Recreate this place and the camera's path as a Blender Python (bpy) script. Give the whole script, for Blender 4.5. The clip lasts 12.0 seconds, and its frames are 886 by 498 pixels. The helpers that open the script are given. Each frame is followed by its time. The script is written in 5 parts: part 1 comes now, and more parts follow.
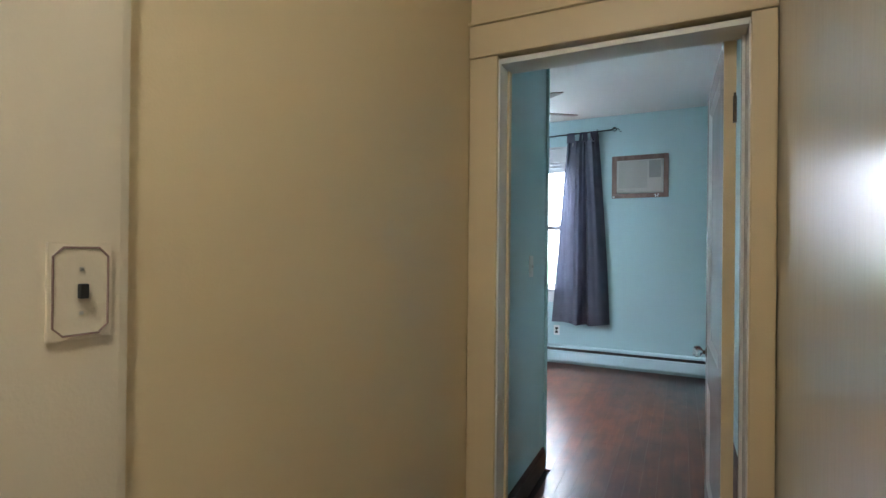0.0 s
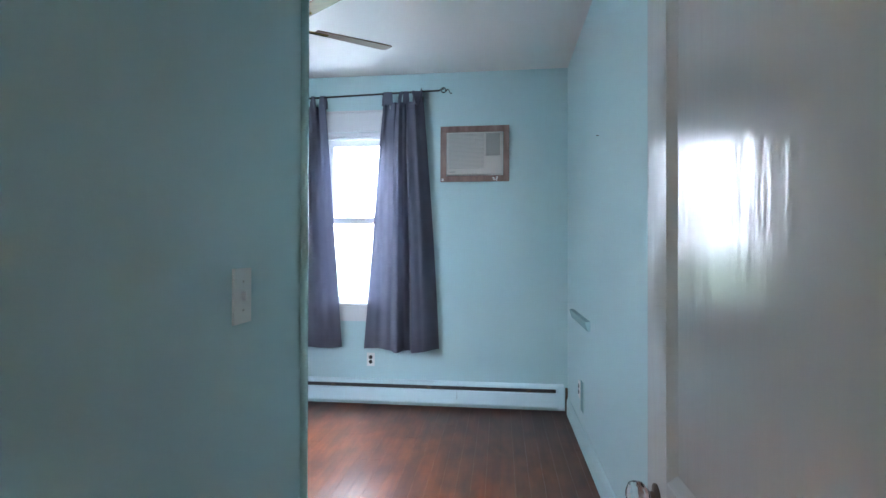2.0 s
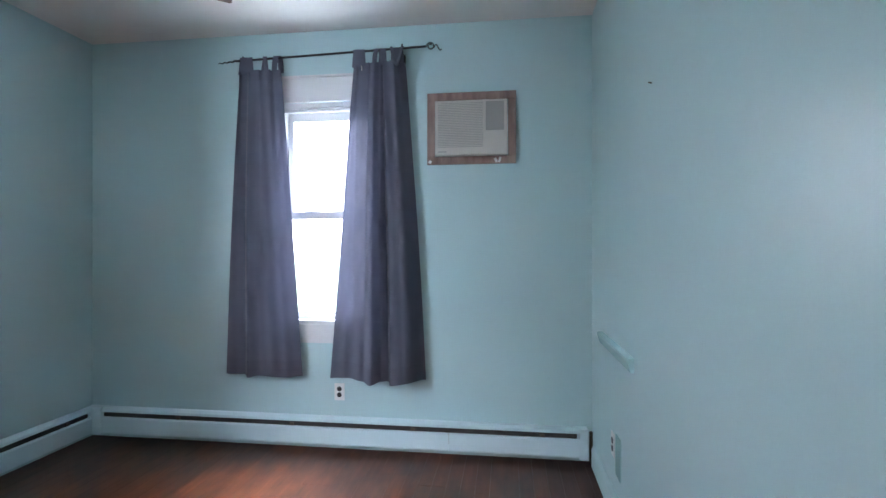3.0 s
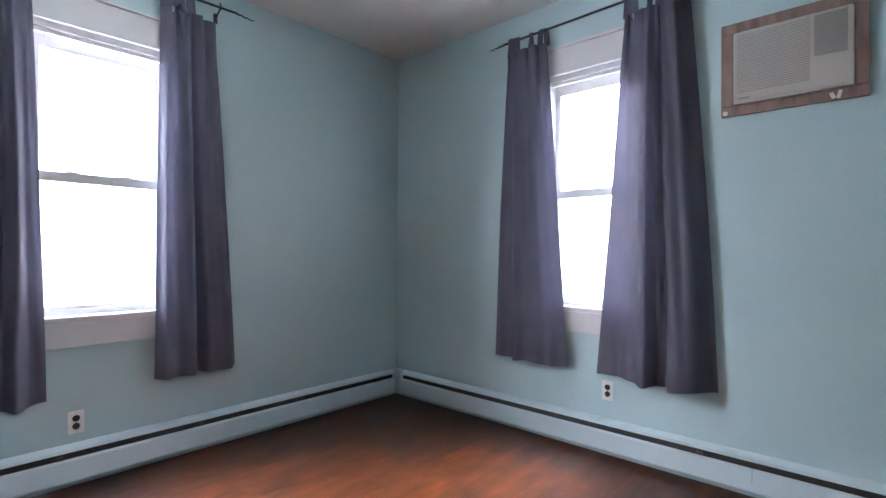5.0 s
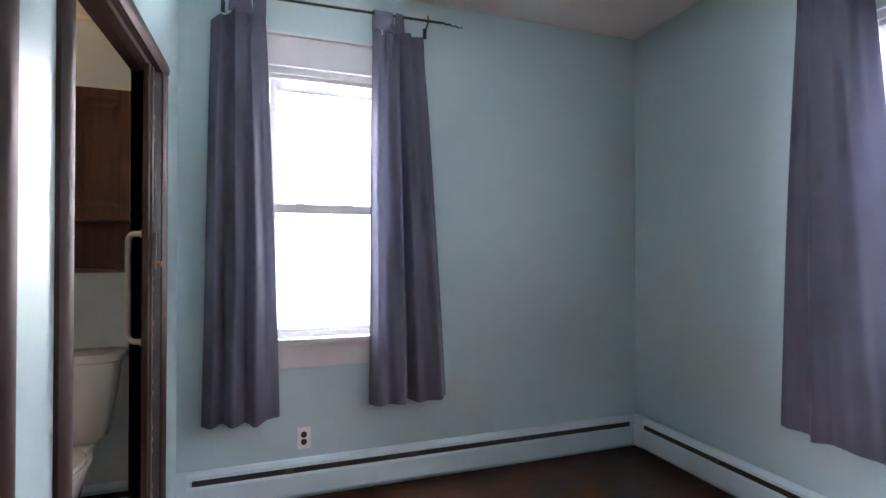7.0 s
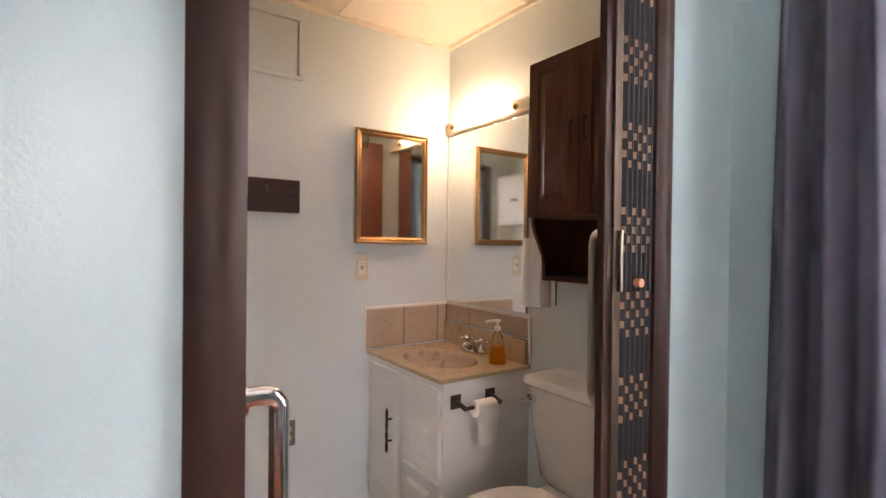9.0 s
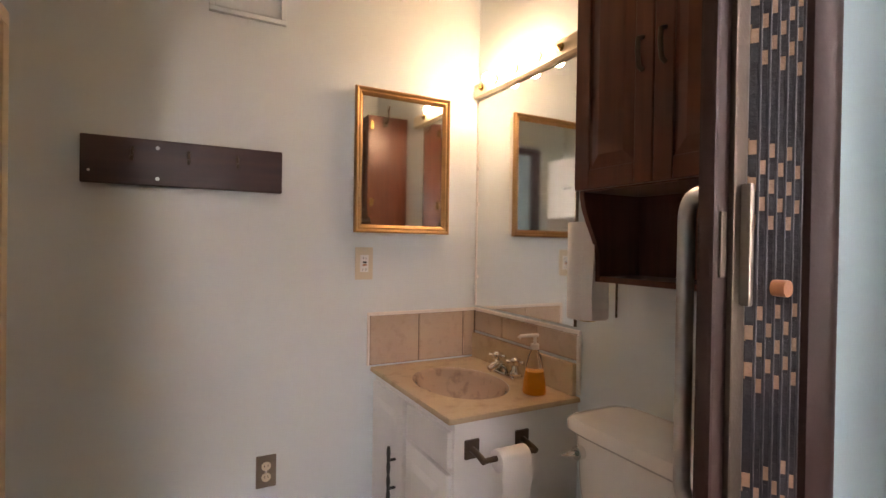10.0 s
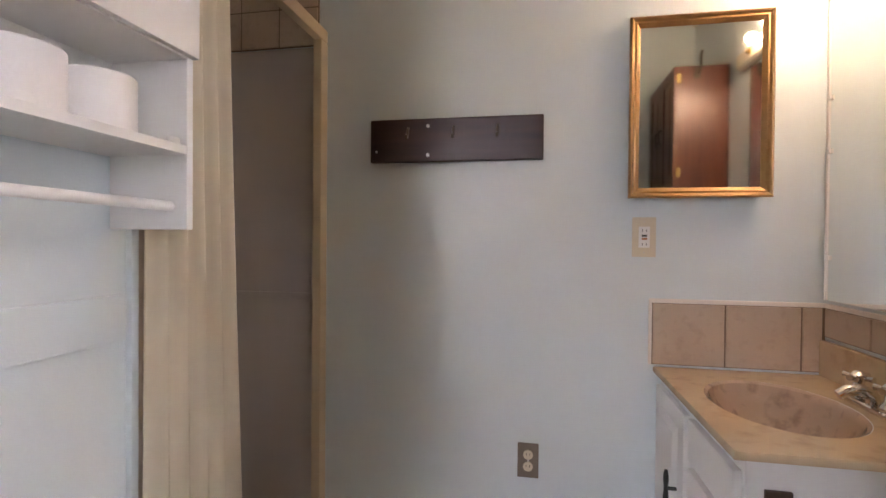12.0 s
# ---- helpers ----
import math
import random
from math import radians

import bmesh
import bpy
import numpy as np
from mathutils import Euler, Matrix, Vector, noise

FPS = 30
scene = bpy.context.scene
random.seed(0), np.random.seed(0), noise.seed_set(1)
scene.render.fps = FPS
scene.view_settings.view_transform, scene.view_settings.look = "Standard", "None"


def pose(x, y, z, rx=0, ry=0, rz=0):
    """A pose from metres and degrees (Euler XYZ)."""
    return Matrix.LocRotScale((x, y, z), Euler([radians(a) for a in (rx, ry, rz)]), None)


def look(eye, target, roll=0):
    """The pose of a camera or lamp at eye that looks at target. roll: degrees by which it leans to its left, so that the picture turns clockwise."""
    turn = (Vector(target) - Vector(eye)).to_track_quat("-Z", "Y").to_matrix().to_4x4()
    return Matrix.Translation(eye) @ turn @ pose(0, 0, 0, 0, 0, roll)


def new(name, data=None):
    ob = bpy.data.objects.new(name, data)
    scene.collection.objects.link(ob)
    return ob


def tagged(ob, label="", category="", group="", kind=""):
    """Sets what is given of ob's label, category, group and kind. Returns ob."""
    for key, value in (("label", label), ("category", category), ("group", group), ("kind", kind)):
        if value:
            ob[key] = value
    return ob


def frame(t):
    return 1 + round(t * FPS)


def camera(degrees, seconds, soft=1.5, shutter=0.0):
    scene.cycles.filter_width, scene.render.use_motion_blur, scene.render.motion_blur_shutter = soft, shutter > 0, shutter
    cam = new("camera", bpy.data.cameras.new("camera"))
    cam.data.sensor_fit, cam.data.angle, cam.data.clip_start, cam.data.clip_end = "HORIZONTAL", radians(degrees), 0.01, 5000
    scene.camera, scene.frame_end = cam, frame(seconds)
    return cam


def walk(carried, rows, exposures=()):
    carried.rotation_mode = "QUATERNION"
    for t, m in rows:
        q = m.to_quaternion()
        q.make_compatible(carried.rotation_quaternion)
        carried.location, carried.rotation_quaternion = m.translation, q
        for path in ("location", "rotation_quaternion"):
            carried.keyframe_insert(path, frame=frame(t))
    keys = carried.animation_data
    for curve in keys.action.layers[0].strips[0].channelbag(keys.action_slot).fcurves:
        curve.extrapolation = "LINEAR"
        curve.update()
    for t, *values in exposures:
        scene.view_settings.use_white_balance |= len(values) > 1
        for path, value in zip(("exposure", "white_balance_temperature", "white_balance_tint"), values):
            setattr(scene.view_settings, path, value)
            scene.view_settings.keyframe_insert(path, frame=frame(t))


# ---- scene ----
cam = camera(84.2, 12.0)
PATH = [
    (0, (-0.48, 0.29, 1.31), (-1.352, 2.090, 1.316), 0.6),
    (0.5, (-0.7, 0.625, 1.295), (-1.25, 2.548, 1.302), 0.6),
    (1, (-0.741, 1.02, 1.287), (-1.133, 2.981, 1.297), 0.5),
    (1.5, (-0.712, 1.468, 1.298), (-0.969, 3.451, 1.308), 0.3),
    (2, (-0.675, 1.939, 1.322), (-0.907, 3.926, 1.332), 0.1),
    (2.5, (-0.672, 2.449, 1.356), (-0.899, 4.436, 1.36), 0.0),
    (2.7, (-0.674, 2.634, 1.365), (-0.896, 4.622, 1.367), -0.0),
    (4.3, (-0.561, 3.363, 1.264), (-1.493, 5.133, 1.258), 0.1),
    (4.5, (-0.583, 3.328, 1.252), (-1.652, 5.018, 1.254), 0.3),
    (5, (-0.553, 3.239, 1.216), (-1.892, 4.725, 1.226), 0.3),
    (5.5, (-0.525, 3.149, 1.178), (-1.912, 4.607, 1.193), 0.3),
    (6, (-0.589, 3.285, 1.254), (-1.986, 4.716, 1.269), 0.3),
    (6.5, (-0.703, 3.5, 1.353), (-2.251, 4.766, 1.359), 0.3),
    (7, (-0.848, 3.689, 1.336), (-2.736, 4.347, 1.357), -0.0),
    (7.5, (-1.127, 3.964, 1.345), (-3.117, 3.766, 1.351), 0.2),
    (7.7, (-1.259, 4.066, 1.364), (-3.197, 3.57, 1.355), -0.0),
    (9.3, (-2.243, 3.897, 1.386), (-3.277, 2.185, 1.374), 0.9),
    (9.5, (-2.34, 3.817, 1.388), (-3.352, 2.092, 1.377), 0.9),
    (10, (-2.498, 3.596, 1.344), (-3.433, 1.828, 1.328), 0.9),
    (10.5, (-2.624, 3.397, 1.275), (-3.533, 1.615, 1.255), 0.9),
    (11, (-2.679, 3.31, 1.24), (-3.401, 1.445, 1.217), 0.8),
    (11.5, (-2.767, 3.298, 1.216), (-2.953, 1.307, 1.195), 0.5),
    (12, (-2.793, 3.402, 1.241), (-2.418, 1.438, 1.217), 0.5),
]
walk(cam, [(t, look(eye, target, roll)) for t, eye, target, roll in PATH], [(0.0, 1.4, 5650, 10), (1.0, 1.54, 5350, 10), (2.0, 1.62, 5500, 13), (2.7, 1.55, 5700, 15), (5.0, 1.4, 6250, 25), (6.5, 1.45, 6350, 27), (7.5, 1.32, 6500, 29), (9.3, 1.6, 7450, 35), (10.2, 1.5, 7550, 35), (11.3, 1.46, 7450, 35), (12.0, 1.57, 6600, 30)])

# ---- light ----
world = bpy.data.worlds.new("sky")
scene.world = world
world.use_nodes = True
sky = world.node_tree.nodes.new("ShaderNodeTexSky")
sky.sky_type, sky.sun_disc = "NISHITA", False
sky.sun_elevation, sky.sun_rotation = radians(38), radians(160)
world.node_tree.links.new(sky.outputs[0], world.node_tree.nodes["Background"].inputs[0])
world.node_tree.nodes["Background"].inputs[1].default_value = 0.12
sun_lamp = new("sun", bpy.data.lights.new("sun", "SUN"))
sun_lamp.data.energy, sun_lamp.data.angle, sun_lamp.data.color = 0.6, radians(20), (1.0, 0.97, 0.92)
sun_lamp.matrix_world = look((0, 0, 8), (-1.0, 2.0, 6.4))


def sky_lamp(name, eye, target, w, h, watts, col):
    lamp = new(name, bpy.data.lights.new(name, "AREA"))
    lamp.data.shape, lamp.data.size, lamp.data.size_y = "RECTANGLE", w, h
    lamp.data.energy, lamp.data.color = watts, col
    lamp.matrix_world = look(eye, target)
    return lamp


# daylight in the two window openings
sky_lamp("sky_light_north", (-1.89, 6.75, 3.08), (-1.89, 5.2, 0.95), 1.3, 1.1, 300, (0.85, 0.945, 1.0))
sky_lamp("sky_light_west", (-4.32, 3.80, 3.08), (-2.8, 3.95, 0.95), 1.3, 1.1, 230, (0.85, 0.945, 1.0))
# added fill lamps, out of view beside each window, for north wall and bathroom
sky_lamp("side_fill_west", (-4.62, 2.75, 1.95), (-2.2, 5.4, 1.45), 0.9, 1.3, 128, (0.85, 0.945, 1.0))
sky_lamp("side_fill_north", (-1.48, 7.3, 2.0), (-2.8, 3.0, 0.9), 0.5, 1.2, 22, (0.85, 0.945, 1.0))
# added lamps hidden below the sills, standing in for ground bounce to lift the ceiling
sky_lamp("ground_fill_north", (-1.89, 6.95, 0.05), (-1.89, 5.2, 1.9), 1.3, 0.9, 40, (0.86, 0.95, 0.95))
sky_lamp("ground_fill_west", (-4.52, 3.95, 0.05), (-2.8, 3.95, 1.9), 1.3, 0.9, 190, (0.86, 0.95, 0.95))

# ---- materials ----


def nodes_of(name):
    m = bpy.data.materials.new(name)
    m.use_nodes = True
    return m, m.node_tree, m.node_tree.nodes["Principled BSDF"]


def paint(name, col, rough=0.5, var=0.06, scale=1.5, bump=0.08, fine=180, metal=0.0, coat=0.0, stain=None, stain_amt=0.0, stretch=None):
    """A surface with cloudy tone variation, fine relief and uneven gloss."""
    m, nt, b = nodes_of(name)
    geo = nt.nodes.new("ShaderNodeNewGeometry")
    n1 = nt.nodes.new("ShaderNodeTexNoise")
    n1.inputs["Scale"].default_value, n1.inputs["Detail"].default_value = scale, 6
    n2 = nt.nodes.new("ShaderNodeTexNoise")
    n2.inputs["Scale"].default_value, n2.inputs["Detail"].default_value = fine, 3
    for n in (n1, n2):
        nt.links.new(geo.outputs["Position"], n.inputs["Vector"])
    if stretch:
        mp = nt.nodes.new("ShaderNodeMapping")
        mp.inputs["Scale"].default_value = stretch
        nt.links.new(geo.outputs["Position"], mp.inputs["Vector"])
        nt.links.new(mp.outputs["Vector"], n2.inputs["Vector"])
    mix = nt.nodes.new("ShaderNodeMix")
    mix.data_type = "RGBA"
    mix.inputs["A"].default_value = (*[max(0, c * (1 - var)) for c in col], 1)
    mix.inputs["B"].default_value = (*[min(1, c * (1 + var)) for c in col], 1)
    nt.links.new(n1.outputs["Fac"], mix.inputs["Factor"])
    out = mix.outputs["Result"]
    if stain:
        n3 = nt.nodes.new("ShaderNodeTexNoise")
        n3.inputs["Scale"].default_value, n3.inputs["Detail"].default_value = scale * 4, 8
        nt.links.new(geo.outputs["Position"], n3.inputs["Vector"])
        r = nt.nodes.new("ShaderNodeMapRange")
        r.inputs["From Min"].default_value, r.inputs["From Max"].default_value = 0.52, 0.75
        r.inputs["To Max"].default_value = stain_amt
        nt.links.new(n3.outputs["Fac"], r.inputs["Value"])
        mx = nt.nodes.new("ShaderNodeMix")
        mx.data_type = "RGBA"
        mx.inputs["B"].default_value = (*stain, 1)
        nt.links.new(r.outputs["Result"], mx.inputs["Factor"])
        nt.links.new(out, mx.inputs["A"])
        out = mx.outputs["Result"]
    nt.links.new(out, b.inputs["Base Color"])
    rr = nt.nodes.new("ShaderNodeMapRange")
    lo, hi = max(0.02, rough - 0.06), min(1, rough + 0.06)
    if rough < 0.275:
        hi = min(hi, 0.262)
    else:
        lo = max(lo, 0.288)
    rr.inputs["To Min"].default_value, rr.inputs["To Max"].default_value = lo, hi
    nt.links.new(n1.outputs["Fac"], rr.inputs["Value"])
    nt.links.new(rr.outputs["Result"], b.inputs["Roughness"])
    b.inputs["Metallic"].default_value = metal
    b.inputs["Coat Weight"].default_value = coat
    bp = nt.nodes.new("ShaderNodeBump")
    bp.inputs["Strength"].default_value, bp.inputs["Distance"].default_value = bump, 0.004
    nt.links.new(n2.outputs["Fac"], bp.inputs["Height"])
    nt.links.new(bp.outputs["Normal"], b.inputs["Normal"])
    return m


def wood(name, dark, light, rough=0.4, grain=(60, 60, 3), coat=0.0):
    m, nt, b = nodes_of(name)
    geo = nt.nodes.new("ShaderNodeNewGeometry")
    mp = nt.nodes.new("ShaderNodeMapping")
    mp.inputs["Scale"].default_value = grain
    nt.links.new(geo.outputs["Position"], mp.inputs["Vector"])
    n1 = nt.nodes.new("ShaderNodeTexNoise")
    n1.inputs["Scale"].default_value, n1.inputs["Detail"].default_value = 1.0, 8
    nt.links.new(mp.outputs["Vector"], n1.inputs["Vector"])
    ramp = nt.nodes.new("ShaderNodeValToRGB")
    ramp.color_ramp.elements[0].position, ramp.color_ramp.elements[1].position = 0.3, 0.7
    ramp.color_ramp.elements[0].color, ramp.color_ramp.elements[1].color = (*dark, 1), (*light, 1)
    nt.links.new(n1.outputs["Fac"], ramp.inputs["Fac"])
    nt.links.new(ramp.outputs["Color"], b.inputs["Base Color"])
    b.inputs["Roughness"].default_value = rough
    b.inputs["Coat Weight"].default_value = coat
    bp = nt.nodes.new("ShaderNodeBump")
    bp.inputs["Strength"].default_value, bp.inputs["Distance"].default_value = 0.1, 0.002
    nt.links.new(n1.outputs["Fac"], bp.inputs["Height"])
    nt.links.new(bp.outputs["Normal"], b.inputs["Normal"])
    return m


def floorboard():
    """Red-brown stained boards: long grain, worn orange middle, dull dark patches, pale paint specks."""
    m, nt, b = nodes_of("stained_floorboards")
    L = nt.links.new
    geo = nt.nodes.new("ShaderNodeNewGeometry")
    info = nt.nodes.new("ShaderNodeObjectInfo")
    mp = nt.nodes.new("ShaderNodeMapping")
    mp.inputs["Scale"].default_value = (45, 2.2, 1)
    L(geo.outputs["Position"], mp.inputs["Vector"])
    add = nt.nodes.new("ShaderNodeVectorMath")
    add.operation = "ADD"
    L(mp.outputs["Vector"], add.inputs[0])
    L(info.outputs["Random"], add.inputs[1])
    g = nt.nodes.new("ShaderNodeTexNoise")
    g.inputs["Scale"].default_value, g.inputs["Detail"].default_value = 1.0, 8
    L(add.outputs["Vector"], g.inputs["Vector"])
    big = nt.nodes.new("ShaderNodeTexNoise")
    big.inputs["Scale"].default_value, big.inputs["Detail"].default_value = 1.6, 5
    L(geo.outputs["Position"], big.inputs["Vector"])
    # worn patch in the middle of the room, uneven outline
    dist = nt.nodes.new("ShaderNodeVectorMath")
    dist.operation = "DISTANCE"
    dist.inputs[1].default_value = (-1.75, 4.35, 0)
    L(geo.outputs["Position"], dist.inputs[0])
    wob = nt.nodes.new("ShaderNodeMath")
    wob.operation = "MULTIPLY_ADD"
    wob.inputs[1].default_value = 1.3
    L(big.outputs["Fac"], wob.inputs[0])
    L(dist.outputs["Value"], wob.inputs[2])
    wear = nt.nodes.new("ShaderNodeMapRange")
    wear.inputs["From Min"].default_value, wear.inputs["From Max"].default_value = 1.35, 2.9
    wear.inputs["To Min"].default_value, wear.inputs["To Max"].default_value = 1, 0
    L(wob.outputs["Value"], wear.inputs["Value"])
    r1 = nt.nodes.new("ShaderNodeValToRGB")
    r1.color_ramp.elements[0].color, r1.color_ramp.elements[1].color = (0.036, 0.013, 0.010, 1), (0.060, 0.021, 0.014, 1)
    r2 = nt.nodes.new("ShaderNodeValToRGB")
    r2.color_ramp.elements[0].color, r2.color_ramp.elements[1].color = (0.105, 0.027, 0.008, 1), (0.165, 0.048, 0.013, 1)
    for r in (r1, r2):
        r.color_ramp.elements[0].position, r.color_ramp.elements[1].position = 0.3, 0.72
        L(g.outputs["Fac"], r.inputs["Fac"])
    mx = nt.nodes.new("ShaderNodeMix")
    mx.data_type = "RGBA"
    L(wear.outputs["Result"], mx.inputs["Factor"])
    L(r1.outputs["Color"], mx.inputs["A"])
    L(r2.outputs["Color"], mx.inputs["B"])
    hsv = nt.nodes.new("ShaderNodeHueSaturation")
    val = nt.nodes.new("ShaderNodeMapRange")
    val.inputs["To Min"].default_value, val.inputs["To Max"].default_value = 0.85, 1.15
    L(info.outputs["Random"], val.inputs["Value"])
    blot = nt.nodes.new("ShaderNodeTexNoise")
    blot.inputs["Scale"].default_value, blot.inputs["Detail"].default_value = 6.0, 7
    mb = nt.nodes.new("ShaderNodeMapping")
    mb.inputs["Scale"].default_value = (1.6, 0.7, 1)
    L(geo.outputs["Position"], mb.inputs["Vector"])
    L(mb.outputs["Vector"], blot.inputs["Vector"])
    br = nt.nodes.new("ShaderNodeMapRange")
    br.inputs["From Min"].default_value, br.inputs["From Max"].default_value = 0.36, 0.64
    br.inputs["To Min"].default_value, br.inputs["To Max"].default_value = 0.58, 1.32
    L(blot.outputs["Fac"], br.inputs["Value"])
    vm = nt.nodes.new("ShaderNodeMath")
    vm.operation = "MULTIPLY"
    L(val.outputs["Result"], vm.inputs[0])
    L(br.outputs["Result"], vm.inputs[1])
    L(vm.outputs["Value"], hsv.inputs["Value"])
    L(mx.outputs["Result"], hsv.inputs["Color"])
    spk = nt.nodes.new("ShaderNodeTexNoise")
    spk.inputs["Scale"].default_value, spk.inputs["Detail"].default_value = 34, 9
    L(geo.outputs["Position"], spk.inputs["Vector"])
    sr = nt.nodes.new("ShaderNodeMapRange")
    sr.inputs["From Min"].default_value, sr.inputs["From Max"].default_value, sr.inputs["To Max"].default_value = 0.735, 0.765, 0.4
    L(spk.outputs["Fac"], sr.inputs["Value"])
    m2 = nt.nodes.new("ShaderNodeMix")
    m2.data_type = "RGBA"
    m2.inputs["B"].default_value = (0.42, 0.36, 0.32, 1)
    L(sr.outputs["Result"], m2.inputs["Factor"])
    L(hsv.outputs["Color"], m2.inputs["A"])
    L(m2.outputs["Result"], b.inputs["Base Color"])
    ro = nt.nodes.new("ShaderNodeMapRange")
    ro.inputs["From Min"].default_value, ro.inputs["From Max"].default_value = 0.3, 0.7
    ro.inputs["To Min"].default_value, ro.inputs["To Max"].default_value = 0.288, 0.315
    L(big.outputs["Fac"], ro.inputs["Value"])
    L(ro.outputs["Result"], b.inputs["Roughness"])
    bp = nt.nodes.new("ShaderNodeBump")
    bp.inputs["Strength"].default_value, bp.inputs["Distance"].default_value = 0.10, 0.002
    L(g.outputs["Fac"], bp.inputs["Height"])
    # uneven old varnish: long shallow ripples along the boards
    mw = nt.nodes.new("ShaderNodeMapping")
    mw.inputs["Scale"].default_value = (34, 5, 1)
    L(geo.outputs["Position"], mw.inputs["Vector"])
    rip = nt.nodes.new("ShaderNodeTexNoise")
    rip.inputs["Scale"].default_value, rip.inputs["Detail"].default_value = 1.0, 4
    L(mw.outputs["Vector"], rip.inputs["Vector"])
    b2 = nt.nodes.new("ShaderNodeBump")
    b2.inputs["Strength"].default_value, b2.inputs["Distance"].default_value = 0.09, 0.004
    L(rip.outputs["Fac"], b2.inputs["Height"])
    L(bp.outputs["Normal"], b2.inputs["Normal"])
    L(b2.outputs["Normal"], b.inputs["Normal"])
    return m


def cloth(name, col, through_col, amount, weave=900, gaps=0.0):
    """Thin cloth that lets some light through."""
    m, nt, b = nodes_of(name)
    L = nt.links.new
    geo = nt.nodes.new("ShaderNodeNewGeometry")
    n1 = nt.nodes.new("ShaderNodeTexNoise")
    n1.inputs["Scale"].default_value = 5
    n2 = nt.nodes.new("ShaderNodeTexNoise")
    n2.inputs["Scale"].default_value = weave
    for n in (n1, n2):
        L(geo.outputs["Position"], n.inputs["Vector"])
    mx = nt.nodes.new("ShaderNodeMix")
    mx.data_type = "RGBA"
    mx.inputs["A"].default_value = (*[c * 0.85 for c in col], 1)
    mx.inputs["B"].default_value = (*[c * 1.15 for c in col], 1)
    L(n1.outputs["Fac"], mx.inputs["Factor"])
    L(mx.outputs["Result"], b.inputs["Base Color"])
    b.inputs["Roughness"].default_value = 0.75
    b.inputs["Sheen Weight"].default_value = 0.04
    bp = nt.nodes.new("ShaderNodeBump")
    bp.inputs["Strength"].default_value, bp.inputs["Distance"].default_value = 0.25, 0.001
    L(n2.outputs["Fac"], bp.inputs["Height"])
    L(bp.outputs["Normal"], b.inputs["Normal"])
    tr = nt.nodes.new("ShaderNodeBsdfTranslucent")
    tr.inputs["Color"].default_value = (*through_col, 1)
    ms = nt.nodes.new("ShaderNodeMixShader")
    ms.inputs["Fac"].default_value = amount
    L(b.outputs["BSDF"], ms.inputs[1])
    L(tr.outputs["BSDF"], ms.inputs[2])
    hole = nt.nodes.new("ShaderNodeBsdfTransparent")
    m2 = nt.nodes.new("ShaderNodeMixShader")
    m2.inputs["Fac"].default_value = gaps
    L(ms.outputs["Shader"], m2.inputs[1])
    L(hole.outputs["BSDF"], m2.inputs[2])
    L(m2.outputs["Shader"], nt.nodes["Material Output"].inputs["Surface"])
    return m


def glow(name, col, strength):
    m, nt, b = nodes_of(name)
    b.inputs["Base Color"].default_value = (0.9, 0.9, 0.88, 1)
    b.inputs["Emission Color"].default_value = (*col, 1)
    b.inputs["Emission Strength"].default_value = strength
    return m


def clear(name, col=(1, 1, 1), rough=0.0, ior=1.45):
    m, nt, b = nodes_of(name)
    b.inputs["Base Color"].default_value = (*col, 1)
    b.inputs["Transmission Weight"].default_value = 1
    b.inputs["Roughness"].default_value, b.inputs["IOR"].default_value = rough, ior
    return m


def outdoors(name, strength):
    """Plain bright overcast distance: white sky over pale washed-out greenery."""
    m, nt, b = nodes_of(name)
    L = nt.links.new
    geo = nt.nodes.new("ShaderNodeNewGeometry")
    sep = nt.nodes.new("ShaderNodeSeparateXYZ")
    L(geo.outputs["Position"], sep.inputs[0])
    n1 = nt.nodes.new("ShaderNodeTexNoise")
    n1.inputs["Scale"].default_value, n1.inputs["Detail"].default_value = 0.5, 7
    L(geo.outputs["Position"], n1.inputs["Vector"])
    ma = nt.nodes.new("ShaderNodeMath")
    ma.operation = "MULTIPLY_ADD"
    ma.inputs[1].default_value = 5.0
    L(n1.outputs["Fac"], ma.inputs[0])
    L(sep.outputs["Z"], ma.inputs[2])
    r = nt.nodes.new("ShaderNodeMapRange")
    r.inputs["From Min"].default_value, r.inputs["From Max"].default_value = 2.5, 5.5
    L(ma.outputs["Value"], r.inputs["Value"])
    ramp = nt.nodes.new("ShaderNodeValToRGB")
    ramp.color_ramp.elements[0].color, ramp.color_ramp.elements[1].color = (0.16, 0.20, 0.14, 1), (1, 1, 1, 1)
    L(r.outputs["Result"], ramp.inputs["Fac"])
    em = nt.nodes.new("ShaderNodeEmission")
    em.inputs["Strength"].default_value = strength
    L(ramp.outputs["Color"], em.inputs["Color"])
    L(em.outputs["Emission"], nt.nodes["Material Output"].inputs["Surface"])
    return m


AQUA = paint("aqua_wall_paint", (0.44, 0.605, 0.62), 0.30, 0.04, 0.9, 0.14, 150)
AQUA_GLOSS = paint("aqua_gloss_paint", (0.42, 0.62, 0.63), 0.25, 0.04, 1.2, 0.06)
HEATER = paint("pale_blue_enamel", (0.60, 0.74, 0.78), 0.35, 0.04, 3, 0.03)
CREAM = paint("yellow_cream_wall_paint", (0.70, 0.57, 0.345), 0.38, 0.05, 1.2, 0.12)
PALE = paint("pale_cream_finish", (0.70, 0.62, 0.47), 0.4, 0.05, 1.2, 0.12)
GLOSS = paint("cream_gloss_wall_paint", (0.60, 0.57, 0.48), 0.22, 0.04, 2.0, 0.22, 26, stretch=(1, 1, 0.15))
